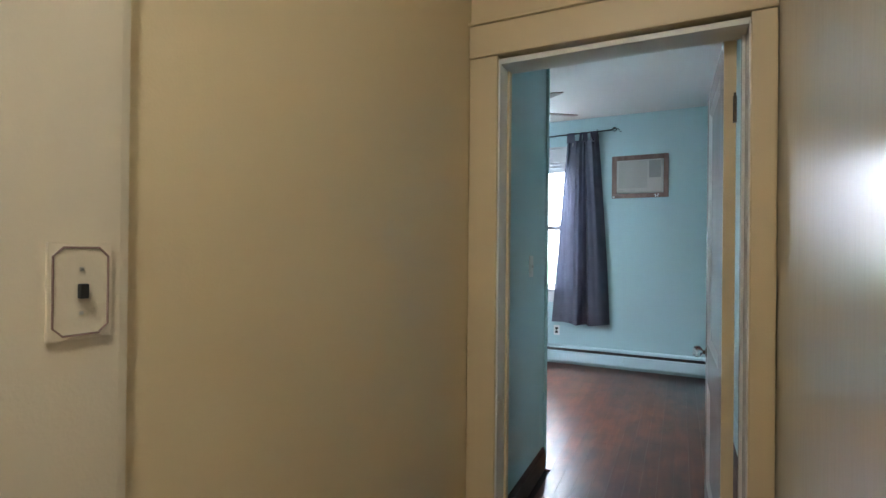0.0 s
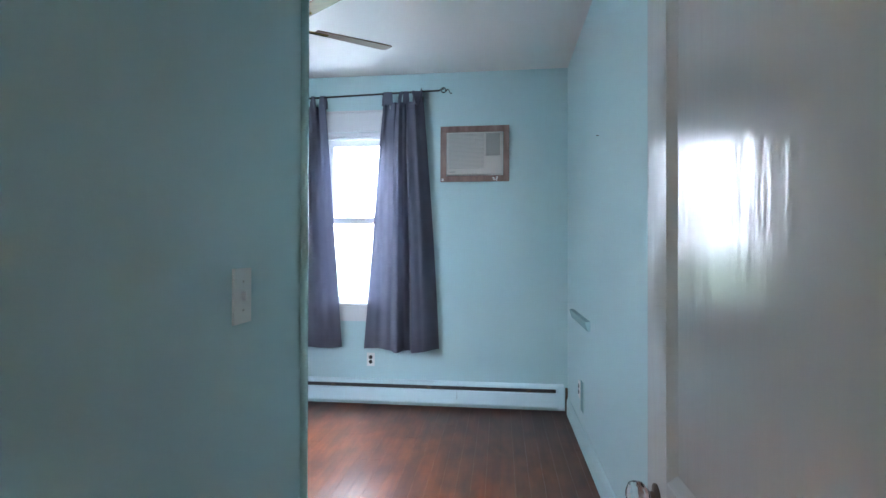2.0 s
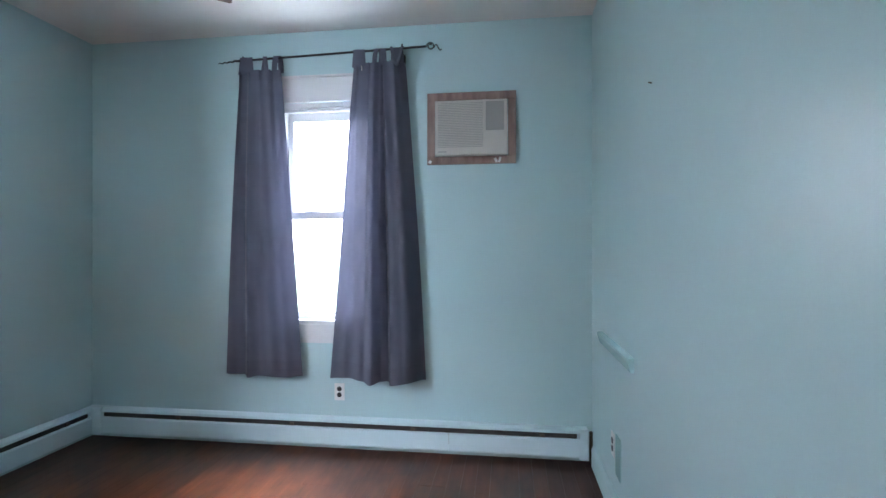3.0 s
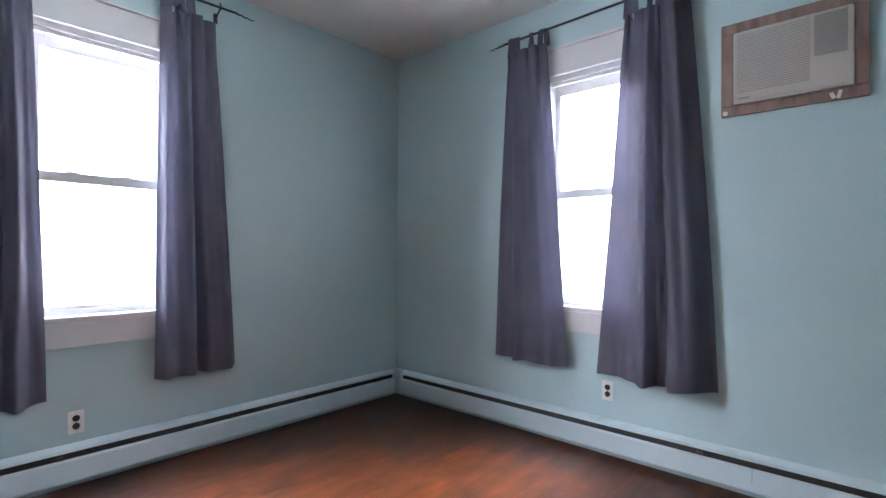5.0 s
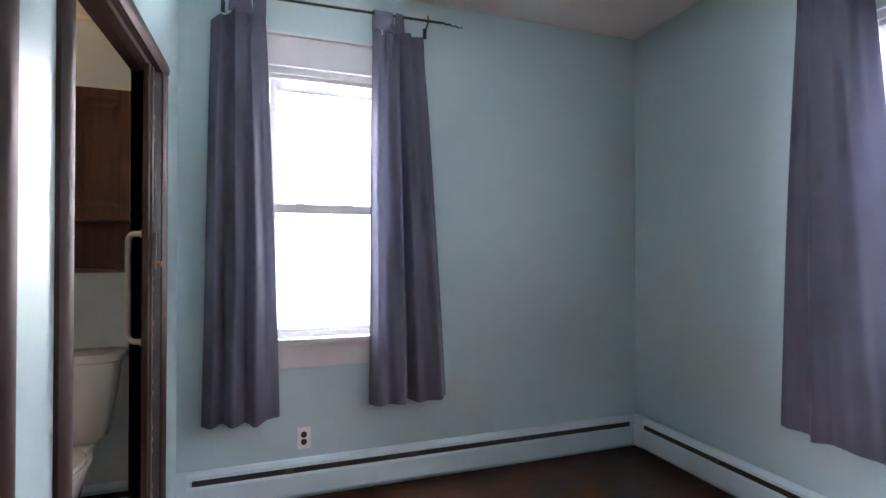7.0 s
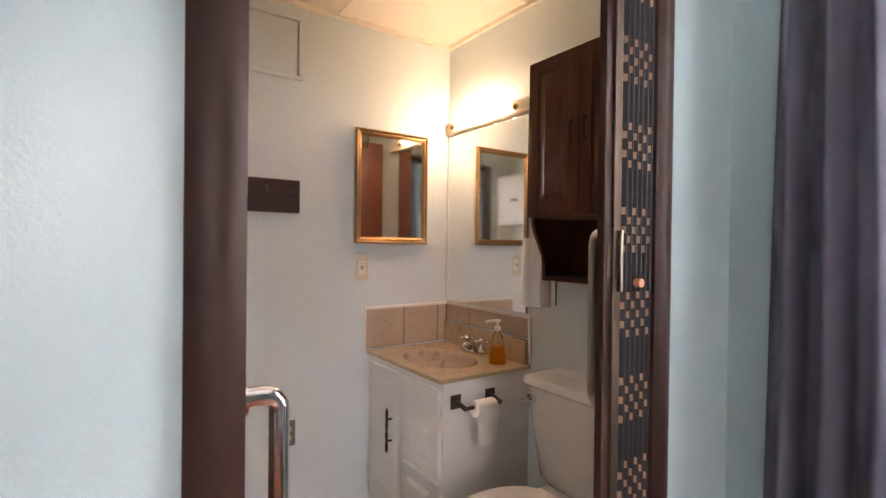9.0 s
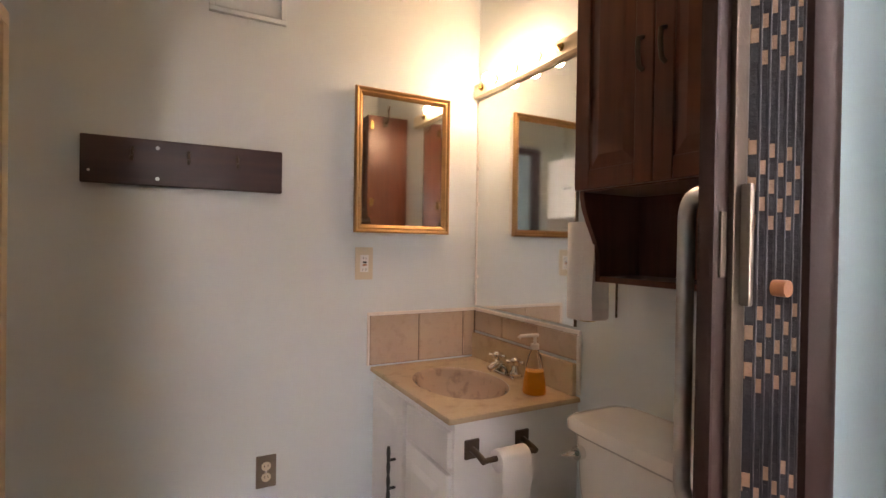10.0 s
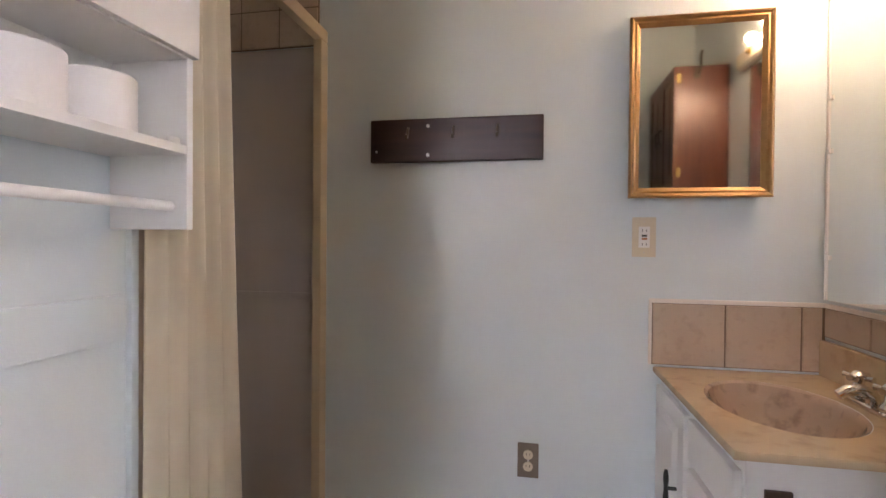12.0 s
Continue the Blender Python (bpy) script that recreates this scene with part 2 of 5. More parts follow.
TRIM = paint("off_white_trim_paint", (0.76, 0.74, 0.70), 0.2, 0.05, 3, 0.06, 80)
DOORWHITE = paint("gloss_white_door_paint", (0.72, 0.73, 0.73), 0.16, 0.03, 2, 0.28, 34, stretch=(1, 1, 0.15))
SASH = paint("white_window_vinyl", (0.64, 0.64, 0.65), 0.35, 0.03, 3, 0.03)
CEIL = paint("white_ceiling_paint", (0.72, 0.71, 0.69), 0.8, 0.05, 1.0, 0.2, 120)
BATHWALL = paint("pale_grey_blue_wall_paint", (0.62, 0.70, 0.715), 0.38, 0.04, 1.0, 0.12)
BATHCEIL = paint("cream_ceiling_panel", (0.80, 0.75, 0.64), 0.7, 0.05, 1.2, 0.15, 90)
PLANK = floorboard()
HALLFLOOR = wood("hall_floor_wood", (0.05, 0.02, 0.01), (0.16, 0.06, 0.03), 0.35, (40, 2, 1))
BATHFLOOR = paint("beige_floor_vinyl", (0.50, 0.45, 0.38), 0.4, 0.1, 6, 0.08)
DRAPE = cloth("slate_blue_curtain_cloth", (0.098, 0.104, 0.145), (0.19, 0.19, 0.30), 0.032, gaps=0.003)
HEM = cloth("doubled_curtain_hem_cloth", (0.092, 0.098, 0.136), (0.14, 0.14, 0.24), 0.022, gaps=0.002)
SHOWERCLOTH = cloth("cream_shower_curtain_cloth", (0.72, 0.65, 0.50), (0.7, 0.62, 0.48), 0.3)
IRON = paint("black_iron", (0.012, 0.012, 0.013), 0.45, 0.2, 20, 0.15, 200)
BLACK = paint("black_plastic", (0.012, 0.012, 0.012), 0.35, 0.1, 10, 0.03)
# near-black colour behind the heater slots and beneath the floorboards
SLOT = paint("near_black_slot_fill", (0.03, 0.028, 0.026), 0.7, 0.3, 25, 0.2)
PLATE = paint("white_cover_plate", (0.75, 0.75, 0.73), 0.3, 0.02, 10, 0.02)
IVORY = paint("ivory_plastic", (0.62, 0.56, 0.42), 0.35, 0.03, 10, 0.02)
STEEL = paint("brushed_steel_plate", (0.22, 0.19, 0.16), 0.35, 0.1, 30, 0.05, metal=1.0)
CHROME = paint("chrome", (0.75, 0.74, 0.72), 0.08, 0.03, 10, 0.01, metal=1.0)
SATIN = paint("satin_nickel_tube", (0.47, 0.44, 0.41), 0.30, 0.05, 14, 0.04, metal=1.0)
BRASS = paint("brass", (0.55, 0.38, 0.14), 0.25, 0.08, 20, 0.03, metal=1.0)
GOLD = paint("worn_gold_frame", (0.36, 0.215, 0.095), 0.42, 0.18, 40, 0.1, metal=0.85)
BRONZE = paint("dark_bronze_vinyl", (0.032, 0.014, 0.010), 0.48, 0.15, 6, 0.05)
BRONZE.node_tree.nodes["Principled BSDF"].inputs["Specular IOR Level"].default_value = 0.28
DARKMETAL = paint("antique_dark_bronze", (0.10, 0.075, 0.055), 0.4, 0.2, 30, 0.1, metal=0.8)
CHERRY = wood("dark_cherry_wood", (0.088, 0.024, 0.012), (0.150, 0.046, 0.024), 0.33, (40, 40, 4))
RACKWOOD = wood("dark_stained_board", (0.022, 0.009, 0.008), (0.05, 0.02, 0.016), 0.35, (3, 40, 40))
BLADE = wood("walnut_fan_blade", (0.07, 0.028, 0.016), (0.15, 0.062, 0.034), 0.30, (8, 30, 30))
ACWOOD = wood("taped_wood_trim", (0.20, 0.13, 0.11), (0.32, 0.22, 0.19), 0.22, (30, 30, 5), 0.4)
ACBEIGE = paint("beige_ac_plastic", (0.52, 0.50, 0.46), 0.45, 0.05, 5, 0.05)
ACGRILLE = paint("grey_ac_grille", (0.30, 0.30, 0.28), 0.5, 0.05, 5, 0.05)
CABWHITE = paint("white_cabinet_paint", (0.76, 0.76, 0.74), 0.33, 0.03, 3, 0.05)
MARBLE = paint("cultured_marble_beige", (0.56, 0.43, 0.28), 0.16, 0.12, 5, 0.02, 100, 0.0, 0.3, (0.40, 0.28, 0.18), 0.7)
BOWL = paint("veined_marble_bowl", (0.42, 0.31, 0.23), 0.14, 0.15, 6, 0.02, 100, 0.0, 0.3, (0.20, 0.14, 0.11), 0.8)
TILE = paint("mottled_beige_tile", (0.50, 0.39, 0.29), 0.3, 0.12, 9, 0.05, 120, 0.0, 0.0, (0.38, 0.28, 0.20), 0.6)
GROUT = paint("brown_grout", (0.20, 0.14, 0.10), 0.8, 0.1, 30, 0.2)
CAULK = paint("white_caulk", (0.74, 0.70, 0.64), 0.5, 0.03, 10, 0.05)
CERAMIC = paint("white_porcelain", (0.76, 0.73, 0.68), 0.07, 0.02, 3, 0.01, 40, 0.0, 0.5)
PAPER = paint("soft_white_paper", (0.80, 0.79, 0.77), 0.9, 0.03, 8, 0.3, 150)
CARD = paint("brown_cardboard", (0.36, 0.26, 0.17), 0.85, 0.06, 12, 0.1)
SURROUND = paint("beige_shower_panel", (0.46, 0.41, 0.35), 0.3, 0.05, 2, 0.03)
SHOWERTRIM = paint("tan_shower_frame", (0.52, 0.42, 0.28), 0.35, 0.05, 5, 0.03)
MIRROR = paint("silvered_mirror", (0.86, 0.88, 0.86), 0.015, 0.0, 2, 0.0, metal=1.0)
GLASS = clear("window_glass")
CRYSTAL = clear("cut_glass_knob", (0.95, 0.97, 1.0), 0.02, 1.5)
PUMP = clear("clear_plastic", (0.96, 0.94, 0.90), 0.15, 1.4)
SOAP = clear("orange_hand_soap", (1.0, 0.38, 0.01), 0.05, 1.35)
SOAP.node_tree.nodes["Principled BSDF"].inputs["Transmission Weight"].default_value = 0.3
BULB = glow("warm_lamp_bulb", (1.0, 0.74, 0.45), 62)
# glow of the added hall lamp, which stays out of view
HALLGLOW = glow("hall_fill_glow", (1.0, 0.90, 0.75), 44)
OUT = outdoors("overcast_distance", 9.0)
WOVEN_BASE = paint("black_woven_reed", (0.02, 0.02, 0.024), 0.5, 0.3, 60, 0.3)
WOVEN_TAN = paint("tan_reed", (0.42, 0.27, 0.17), 0.5, 0.25, 60, 0.2)
WOVEN_GREY = paint("grey_reed", (0.032, 0.032, 0.038), 0.5, 0.25, 60, 0.2)
RUST = paint("copper_wood_button", (0.40, 0.16, 0.07), 0.4, 0.1, 20, 0.1)
SCREW = paint("screw_steel", (0.6, 0.58, 0.55), 0.3, 0.1, 30, 0.05, metal=1.0)

# ---- mesh helpers ----


def link(name, bm, m, parent=None, label="", smooth=False):
    me = bpy.data.meshes.new(name)
    bmesh.ops.recalc_face_normals(bm, faces=bm.faces)
    bm.to_mesh(me)
    bm.free()
    me.materials.append(m)
    if smooth:
        for p in me.polygons:
            p.use_smooth = True
        me.set_sharp_from_angle(angle=radians(40))
    ob = new(name, me)
    if parent is not None:
        ob.parent = parent
    if label:
        tagged(ob, label)
    return ob


def part(name, bm, m, parent, label="", smooth=False):
    return link(name, bm, m, parent, label, smooth)


def thing(name, label, category, group="", at=(0, 0, 0)):
    e = new(name)
    e.empty_display_size = 0.1
    e.location = at
    return tagged(e, label, category, group)


def setting(name, bm, m, smooth=False):
    return tagged(link(name, bm, m, None, "", smooth), kind="structure")


def add_box(bm, x0, y0, z0, x1, y1, z1, bevel=0.0, seg=2):
    """A box between two corners, with its edges rounded where bevel is given."""
    r = bmesh.ops.create_cube(bm, size=1)
    for v in r["verts"]:
        v.co = ((x0 + x1) / 2 + v.co.x * (x1 - x0), (y0 + y1) / 2 + v.co.y * (y1 - y0), (z0 + z1) / 2 + v.co.z * (z1 - z0))
    if bevel > 0:
        ed = {e for v in r["verts"] for e in v.link_edges}
        bmesh.ops.bevel(bm, geom=list(ed), offset=bevel, segments=seg, affect="EDGES", profile=0.7)
    return bm


def box(x0, y0, z0, x1, y1, z1, bevel=0.0, seg=2):
    return add_box(bmesh.new(), x0, y0, z0, x1, y1, z1, bevel, seg)


def boxes(*dims, bevel=0.0):
    bm = bmesh.new()
    for d in dims:
        add_box(bm, *d, bevel)
    return bm


def add_rod(bm, a, b, r, r2=None, n=16):
    """A round bar from a to b."""
    a, b = Vector(a), Vector(b)
    d = b - a
    m = Matrix.Translation((a + b) / 2) @ d.to_track_quat("Z", "Y").to_matrix().to_4x4()
    bmesh.ops.create_cone(bm, cap_ends=True, segments=n, radius1=r, radius2=r if r2 is None else r2, depth=d.length, matrix=m)
    return bm


def rod(a, b, r, r2=None, n=16):
    return add_rod(bmesh.new(), a, b, r, r2, n)


def add_sweep(bm, pts, r, n=10, closed=False):
    """A round tube along a run of points."""
    pts = [Vector(p) for p in pts]
    rings = []
    s = None
    for i, p in enumerate(pts):
        q0, q1 = pts[max(i - 1, 0)], pts[min(i + 1, len(pts) - 1)]
        d = (q1 - q0).normalized()
        s = d.orthogonal() if s is None else s - d * s.dot(d)
        s.normalize()
        u = s.cross(d)
        rad = r(i / (len(pts) - 1)) if callable(r) else r
        rings.append([bm.verts.new(p + rad * (math.cos(2 * math.pi * k / n) * s + math.sin(2 * math.pi * k / n) * u)) for k in range(n)])
    for a, b in zip(rings, rings[1:]):
        for k in range(n):
            bm.faces.new((a[k], a[(k + 1) % n], b[(k + 1) % n], b[k]))
    bm.faces.new(rings[0])
    bm.faces.new(rings[-1])
    return bm


def sweep(pts, r, n=10):
    return add_sweep(bmesh.new(), pts, r, n)


def lathe(profile, n=24, m=Matrix.Identity(4)):
    """A turned shape: (radius, height) pairs round the z axis, then moved by m."""
    bm = bmesh.new()
    rings = [[bm.verts.new(m @ Vector((max(r, 1e-4) * math.cos(2 * math.pi * k / n), max(r, 1e-4) * math.sin(2 * math.pi * k / n), z))) for k in range(n)] for r, z in profile]
    for a, b in zip(rings, rings[1:]):
        for k in range(n):
            bm.faces.new((a[k], a[(k + 1) % n], b[(k + 1) % n], b[k]))
    bm.faces.new(rings[0])
    bm.faces.new(rings[-1])
    return bm


def loft(rings):
    """Closed rings of equal count joined into one skin with capped ends."""
    bm = bmesh.new()
    vs = [[bm.verts.new(p) for p in r] for r in rings]
    n = len(vs[0])
    for a, b in zip(vs, vs[1:]):
        for k in range(n):
            bm.faces.new((a[k], a[(k + 1) % n], b[(k + 1) % n], b[k]))
    bm.faces.new(vs[0])
    bm.faces.new(vs[-1])
    return bm


def prism(outline, axis, a, b):
    """A flat outline pushed from a to b along an axis (0: x, 1: y, 2: z)."""
    def at(p, v):
        c = list(p)
        c.insert(axis, v)
        return c
    return loft([[at(p, a) for p in outline], [at(p, b) for p in outline]])


def placed(bm, m):
    bmesh.ops.transform(bm, matrix=m, verts=bm.verts)
    return bm


# ---- the rooms ----
XW, XE, YN, H = -3.66, -0.12, 6.10, 2.85      # bedroom
BX, BY = -1.218, 3.23                          # outer corner of the closet block
YS, HB, ZB = 1.72, 2.49, 0.06                  # bathroom
DY0, DY1 = 2.085, 2.20                         # hall door wall
NX0, NX1 = -2.22, -1.56                        # north window opening
WY0, WY1 = 3.645, 4.305                        # west window opening
WZ0, WZ1 = 0.872, 2.36

setting("floor_base", boxes((XW - 0.2, 1.4, -0.14, 0.4, YN + 0.2, -0.02), (-1.6, -2.0, -0.14, 0.4, 1.4, -0.02)), HALLFLOOR)
setting("floor_hall", boxes((-1.6, -1.8, -0.018, 0.4, DY1, 0.0)), HALLFLOOR)
setting("floor_bath", boxes((XW, YS, -0.018, -1.36, 3.12, ZB), (-3.245, 3.12, -0.018, -2.245, BY, ZB)), BATHFLOOR)
setting("ceiling", boxes((XW - 0.2, DY1 - 0.05, H, 0.2, YN + 0.2, H + 0.12)), CEIL)
setting("ceiling_hall", boxes((-1.6, -1.9, H - 0.15, 0.3, DY0 + 0.02, H)), CEIL)
setting("wall_north", boxes((XW - 0.18, YN, 0, NX0, YN + 0.18, H), (NX1, YN, 0, XE + 0.15, YN + 0.18, H), (NX0, YN, 0, NX1, YN + 0.18, WZ0 - 0.03), (NX0, YN, WZ1, NX1, YN + 0.18, H)), AQUA)
setting("wall_west", boxes((XW - 0.18, 3.18, 0, XW, WY0, H), (XW - 0.18, WY1, 0, XW, YN, H), (XW - 0.18, WY0, 0, XW, WY1, WZ0 - 0.03), (XW - 0.18, WY0, WZ1, XW, WY1, H)), AQUA)
setting("wall_east", boxes((XE, DY1, 0, XE + 0.15, YN, H)), AQUA)
setting("wall_south", boxes((XW, 3.18, 0, -3.32, BY, H), (-3.32, 3.18, 2.15, -2.203, BY, H), (-2.203, 3.18, 0, -1.965, BY, H), (-1.965, 3.18, 2.12, -1.235, BY, H), (-1.235, 3.18, 0, BX, BY, H)), AQUA)
setting("wall_entry", boxes((BX - 0.04, DY1, 0, BX, 3.18, H)), AQUA)
setting("wall_door_inner", boxes((BX - 0.04, DY1 - 0.03, 0, -1.13, DY1, H), (-0.27, DY1 - 0.03, 0, XE + 0.15, DY1, H), (-1.13, DY1 - 0.03, 2.07, -0.27, DY1, H)), AQUA)
setting("corner_bead", loft([[(BX + 0.006 + 0.012 * math.cos(a), BY + 0.006 + 0.012 * math.sin(a), z) for a in [i * math.pi / 6 for i in range(12)]] for z in (0, H - 0.002)]), AQUA_GLOSS, True)
# bathroom shell
setting("wall_bath_south", boxes((XW - 0.18, YS - 0.12, 0, -1.36, YS, HB + 0.1)), BATHWALL)
setting("wall_bath_west", boxes((XW - 0.18, YS, 0, XW, 3.18, HB + 0.1)), BATHWALL)
setting("wall_bath_north", boxes((XW, 3.12, 0, -3.25, 3.18, HB + 0.1), (-3.25, 3.12, 2.15, -2.24, 3.18, HB + 0.1), (-2.24, 3.12, 0, -1.958, 3.18, HB + 0.1)), BATHWALL)
setting("wall_bath_east", boxes((-1.99, 2.56, ZB, -1.96, 3.12, HB + 0.1)), BATHWALL)
setting("ceiling_bath", boxes((XW - 0.1, YS - 0.1, HB, -1.36, 3.18, HB + 0.08), (XW, YS, HB - 0.02, -1.96, YS + 0.02, HB), (XW, YS + 0.02, HB - 0.02, XW + 0.02, 3.12, HB), (-3.03, YS + 0.02, HB - 0.006, -2.99, 3.12, HB), (XW + 0.02, 2.32, HB - 0.006, -2.05, 2.345, HB - 0.0005)), BATHCEIL)
setting("wall_closet", boxes((-1.95, 2.6, 0, -1.24, 2.64, H), (-1.957, 2.64, 0, -1.94, 3.18, H)), BATHWALL)
# hall shell
HX0, HX1 = -1.235, -0.215
setting("wall_hall_west", boxes((HX0 - 0.12, 0.745, 0, HX0, DY0, H)), CREAM)
# up to y 0.745 the hall wall is paler and 18 mm proud
setting("wall_hall_west_return", boxes((HX0 - 0.12, -1.9, 0, HX0 + 0.018, 0.745, H), bevel=0.016), PALE)
setting("wall_hall_east", boxes((HX1, -1.9, 0, HX1 + 0.1, DY0, H)), GLOSS)
setting("wall_hall_south", boxes((HX0, -1.9, 0, HX1, -1.78, H)), CREAM)
setting("wall_hall_north", boxes((HX0 - 0.12, DY0, 0, -1.13, DY1 - 0.03, H), (-0.27, DY0, 0, 0.2, DY1 - 0.03, H), (-1.13, DY0, 2.07, -0.27, DY1 - 0.03, H)), CREAM)
setting("backdrop_north", boxes((-34, 40, -16, 30, 40.2, 26)), OUT)
setting("backdrop_west", boxes((-40.2, -26, -16, -40, 36, 26)), OUT)
setting("ground", boxes((-60, -60, -9.3, 60, 60, -9.2)), paint("lawn", (0.07, 0.11, 0.04), 0.9, 0.3, 0.4, 0.3, 20))

# baseboards
setting("baseboard_east", loft([[(XE - d, y, z) for d, z in ((0, 0), (0.018, 0), (0.018, 0.11), (0.008, 0.135), (0, 0.14))] for y in (DY1, YN - 0.08)]), AQUA)
setting("baseboard_entry", loft([[(BX + d, y, z) for d, z in ((0, 0), (0.016, 0), (0.016, 0.11), (0.007, 0.13), (0, 0.135))] for y in (DY1, BY - 0.01)]), wood("dark_base", (0.03, 0.015, 0.01), (0.07, 0.03, 0.02)))

# ---- doors and windows ----


def hall_door_frame():
    f = thing("door_frame", "cream painted hall door frame with wide flat casing", "door frame")
    z = 2.05
    part("casing", box(HX0 + 0.004, DY0 - 0.02, 0, -1.117, DY0, z + 0.01, 0.005), CREAM, f, "cream painted side casing")
    part("casing", box(-0.288, DY0 - 0.02, 0, HX1 - 0.004, DY0, z + 0.01, 0.005), CREAM, f, "cream painted side casing")
    part("head_casing", box(HX0 + 0.002, DY0 - 0.026, z + 0.012, HX1 - 0.002, DY0, z + 0.135, 0.006), CREAM, f)
    part("head_cap", box(HX0 + 0.001, DY0 - 0.035, z + 0.137, HX1 - 0.001, DY0, z + 0.15, 0.004), CREAM, f)
    part("jamb", box(-1.129, DY0 - 0.004, 0, -1.11, DY1 + 0.004, z, 0.002), TRIM, f)
    part("jamb", box(-0.292, DY0 - 0.004, 0, -0.272, DY1 + 0.004, z, 0.002), TRIM, f)
    part("head_jamb", box(-1.11, DY0 - 0.004, z - 0.02, -0.292, DY1 + 0.004, z, 0.002), TRIM, f)
    part("door_stop", box(-1.109, DY0 + 0.078, 0, -1.099, DY0 + 0.108, z - 0.021, 0.003), CREAM, f)
    part("door_stop", box(-0.303, DY0 + 0.078, 0, -0.293, DY0 + 0.108, z - 0.021, 0.003), TRIM, f)
    part("inner_casing", box(BX + 0.003, DY1 + 0.001, 0, -1.13, DY1 + 0.018, z + 0.01, 0.004), TRIM, f)
    part("inner_head_casing", box(BX + 0.003, DY1 + 0.001, z + 0.012, XE - 0.03, DY1 + 0.02, z + 0.11, 0.004), TRIM, f)
    return f


hall_door_frame()


def bedroom_door():
    """Two-panel door, built along +y from its hinge line, then swung."""
    d = thing("door_1", "open white gloss two-panel bedroom door with glass knob", "door", at=(-0.332, 2.222, 0))
    w, t, h = 0.80, 0.018, 2.06
    s, sh, tr = 0.112, 0.14, 0.095
    part("stile", box(-t, 0, 0.012, t, sh, h, 0.003), DOORWHITE, d)
    part("stile", box(-t, w - s, 0.012, t, w, h, 0.003), DOORWHITE, d)
    for z0, z1 in ((0.012, 0.23), (0.70, 0.885), (h - tr, h)):
        part("rail", box(-t + 0.0005, sh, z0, t - 0.0005, w - s, z1, 0.002), DOORWHITE, d)
    for z0, z1 in ((0.23, 0.70), (0.885, h - tr)):
        part("panel", box(-0.006, sh, z0, 0.006, w - s, z1), DOORWHITE, d)
        for side in (-1, 1):
            # sloping moulding round the panel, mitred at its corners
            c = 0.026
            out = [(sh, z0), (w - s, z0), (w - s, z1), (sh, z1)]
            inn = [(sh + c, z0 + c), (w - s - c, z0 + c), (w - s - c, z1 - c), (sh + c, z1 - c)]
            mold = bmesh.new()
            a = [mold.verts.new((side * 0.0165, *p)) for p in out]
            m = [mold.verts.new((side * 0.0135, p[0] * 0.75 + q[0] * 0.25, p[1] * 0.75 + q[1] * 0.25)) for p, q in zip(out, inn)]
            b = [mold.verts.new((side * 0.0064, *p)) for p in inn]
            for k in range(4):
                for r0, r1 in ((a, m), (m, b)):
                    mold.faces.new((r0[k], r0[(k + 1) % 4], r1[(k + 1) % 4], r1[k]))
            part("panel_molding", mold, DOORWHITE, d)
    part("hinge_edge", box(-t - 0.0005, -0.0015, 0.012, t + 0.0005, 0.006, h, 0.001), CREAM, d, "cream painted hinge edge")
    for z in (0.25, 1.80):
        hinge = part("hinge", rod((t - 0.004, -0.006, z - 0.045), (t - 0.004, -0.006, z + 0.045), 0.006), DARKMETAL, d, "dark painted hinge")
        part("hinge_pin", rod((t - 0.004, -0.006, z + 0.046), (t - 0.004, -0.006, z + 0.056), 0.004), DARKMETAL, hinge)
    for side in (-1, 1):
        r = Matrix.Translation((0, w - 0.06, 0.835)) @ Matrix.Rotation(radians(90 * side), 4, "Y")
        kn = part("knob", lathe([(0, 0.035), (0.016, 0.036), (0.026, 0.046), (0.028, 0.058), (0.024, 0.07), (0.012, 0.076), (0, 0.077)], 12, r), CRYSTAL, d, "cut glass knob")
        part("knob_shank", lathe([(0, 0.016), (0.024, 0.0175), (0.024, 0.021), (0.010, 0.024), (0.009, 0.033), (0.015, 0.036), (0, 0.0365)], 16, r), DARKMETAL, kn)
    part("lock_plate", box(-0.012, w - 0.0005, 0.74, 0.012, w + 0.0015, 0.93, 0.0005), DARKMETAL, d)
    d.rotation_euler = (0, 0, radians(1.1))
    return d


bedroom_door()


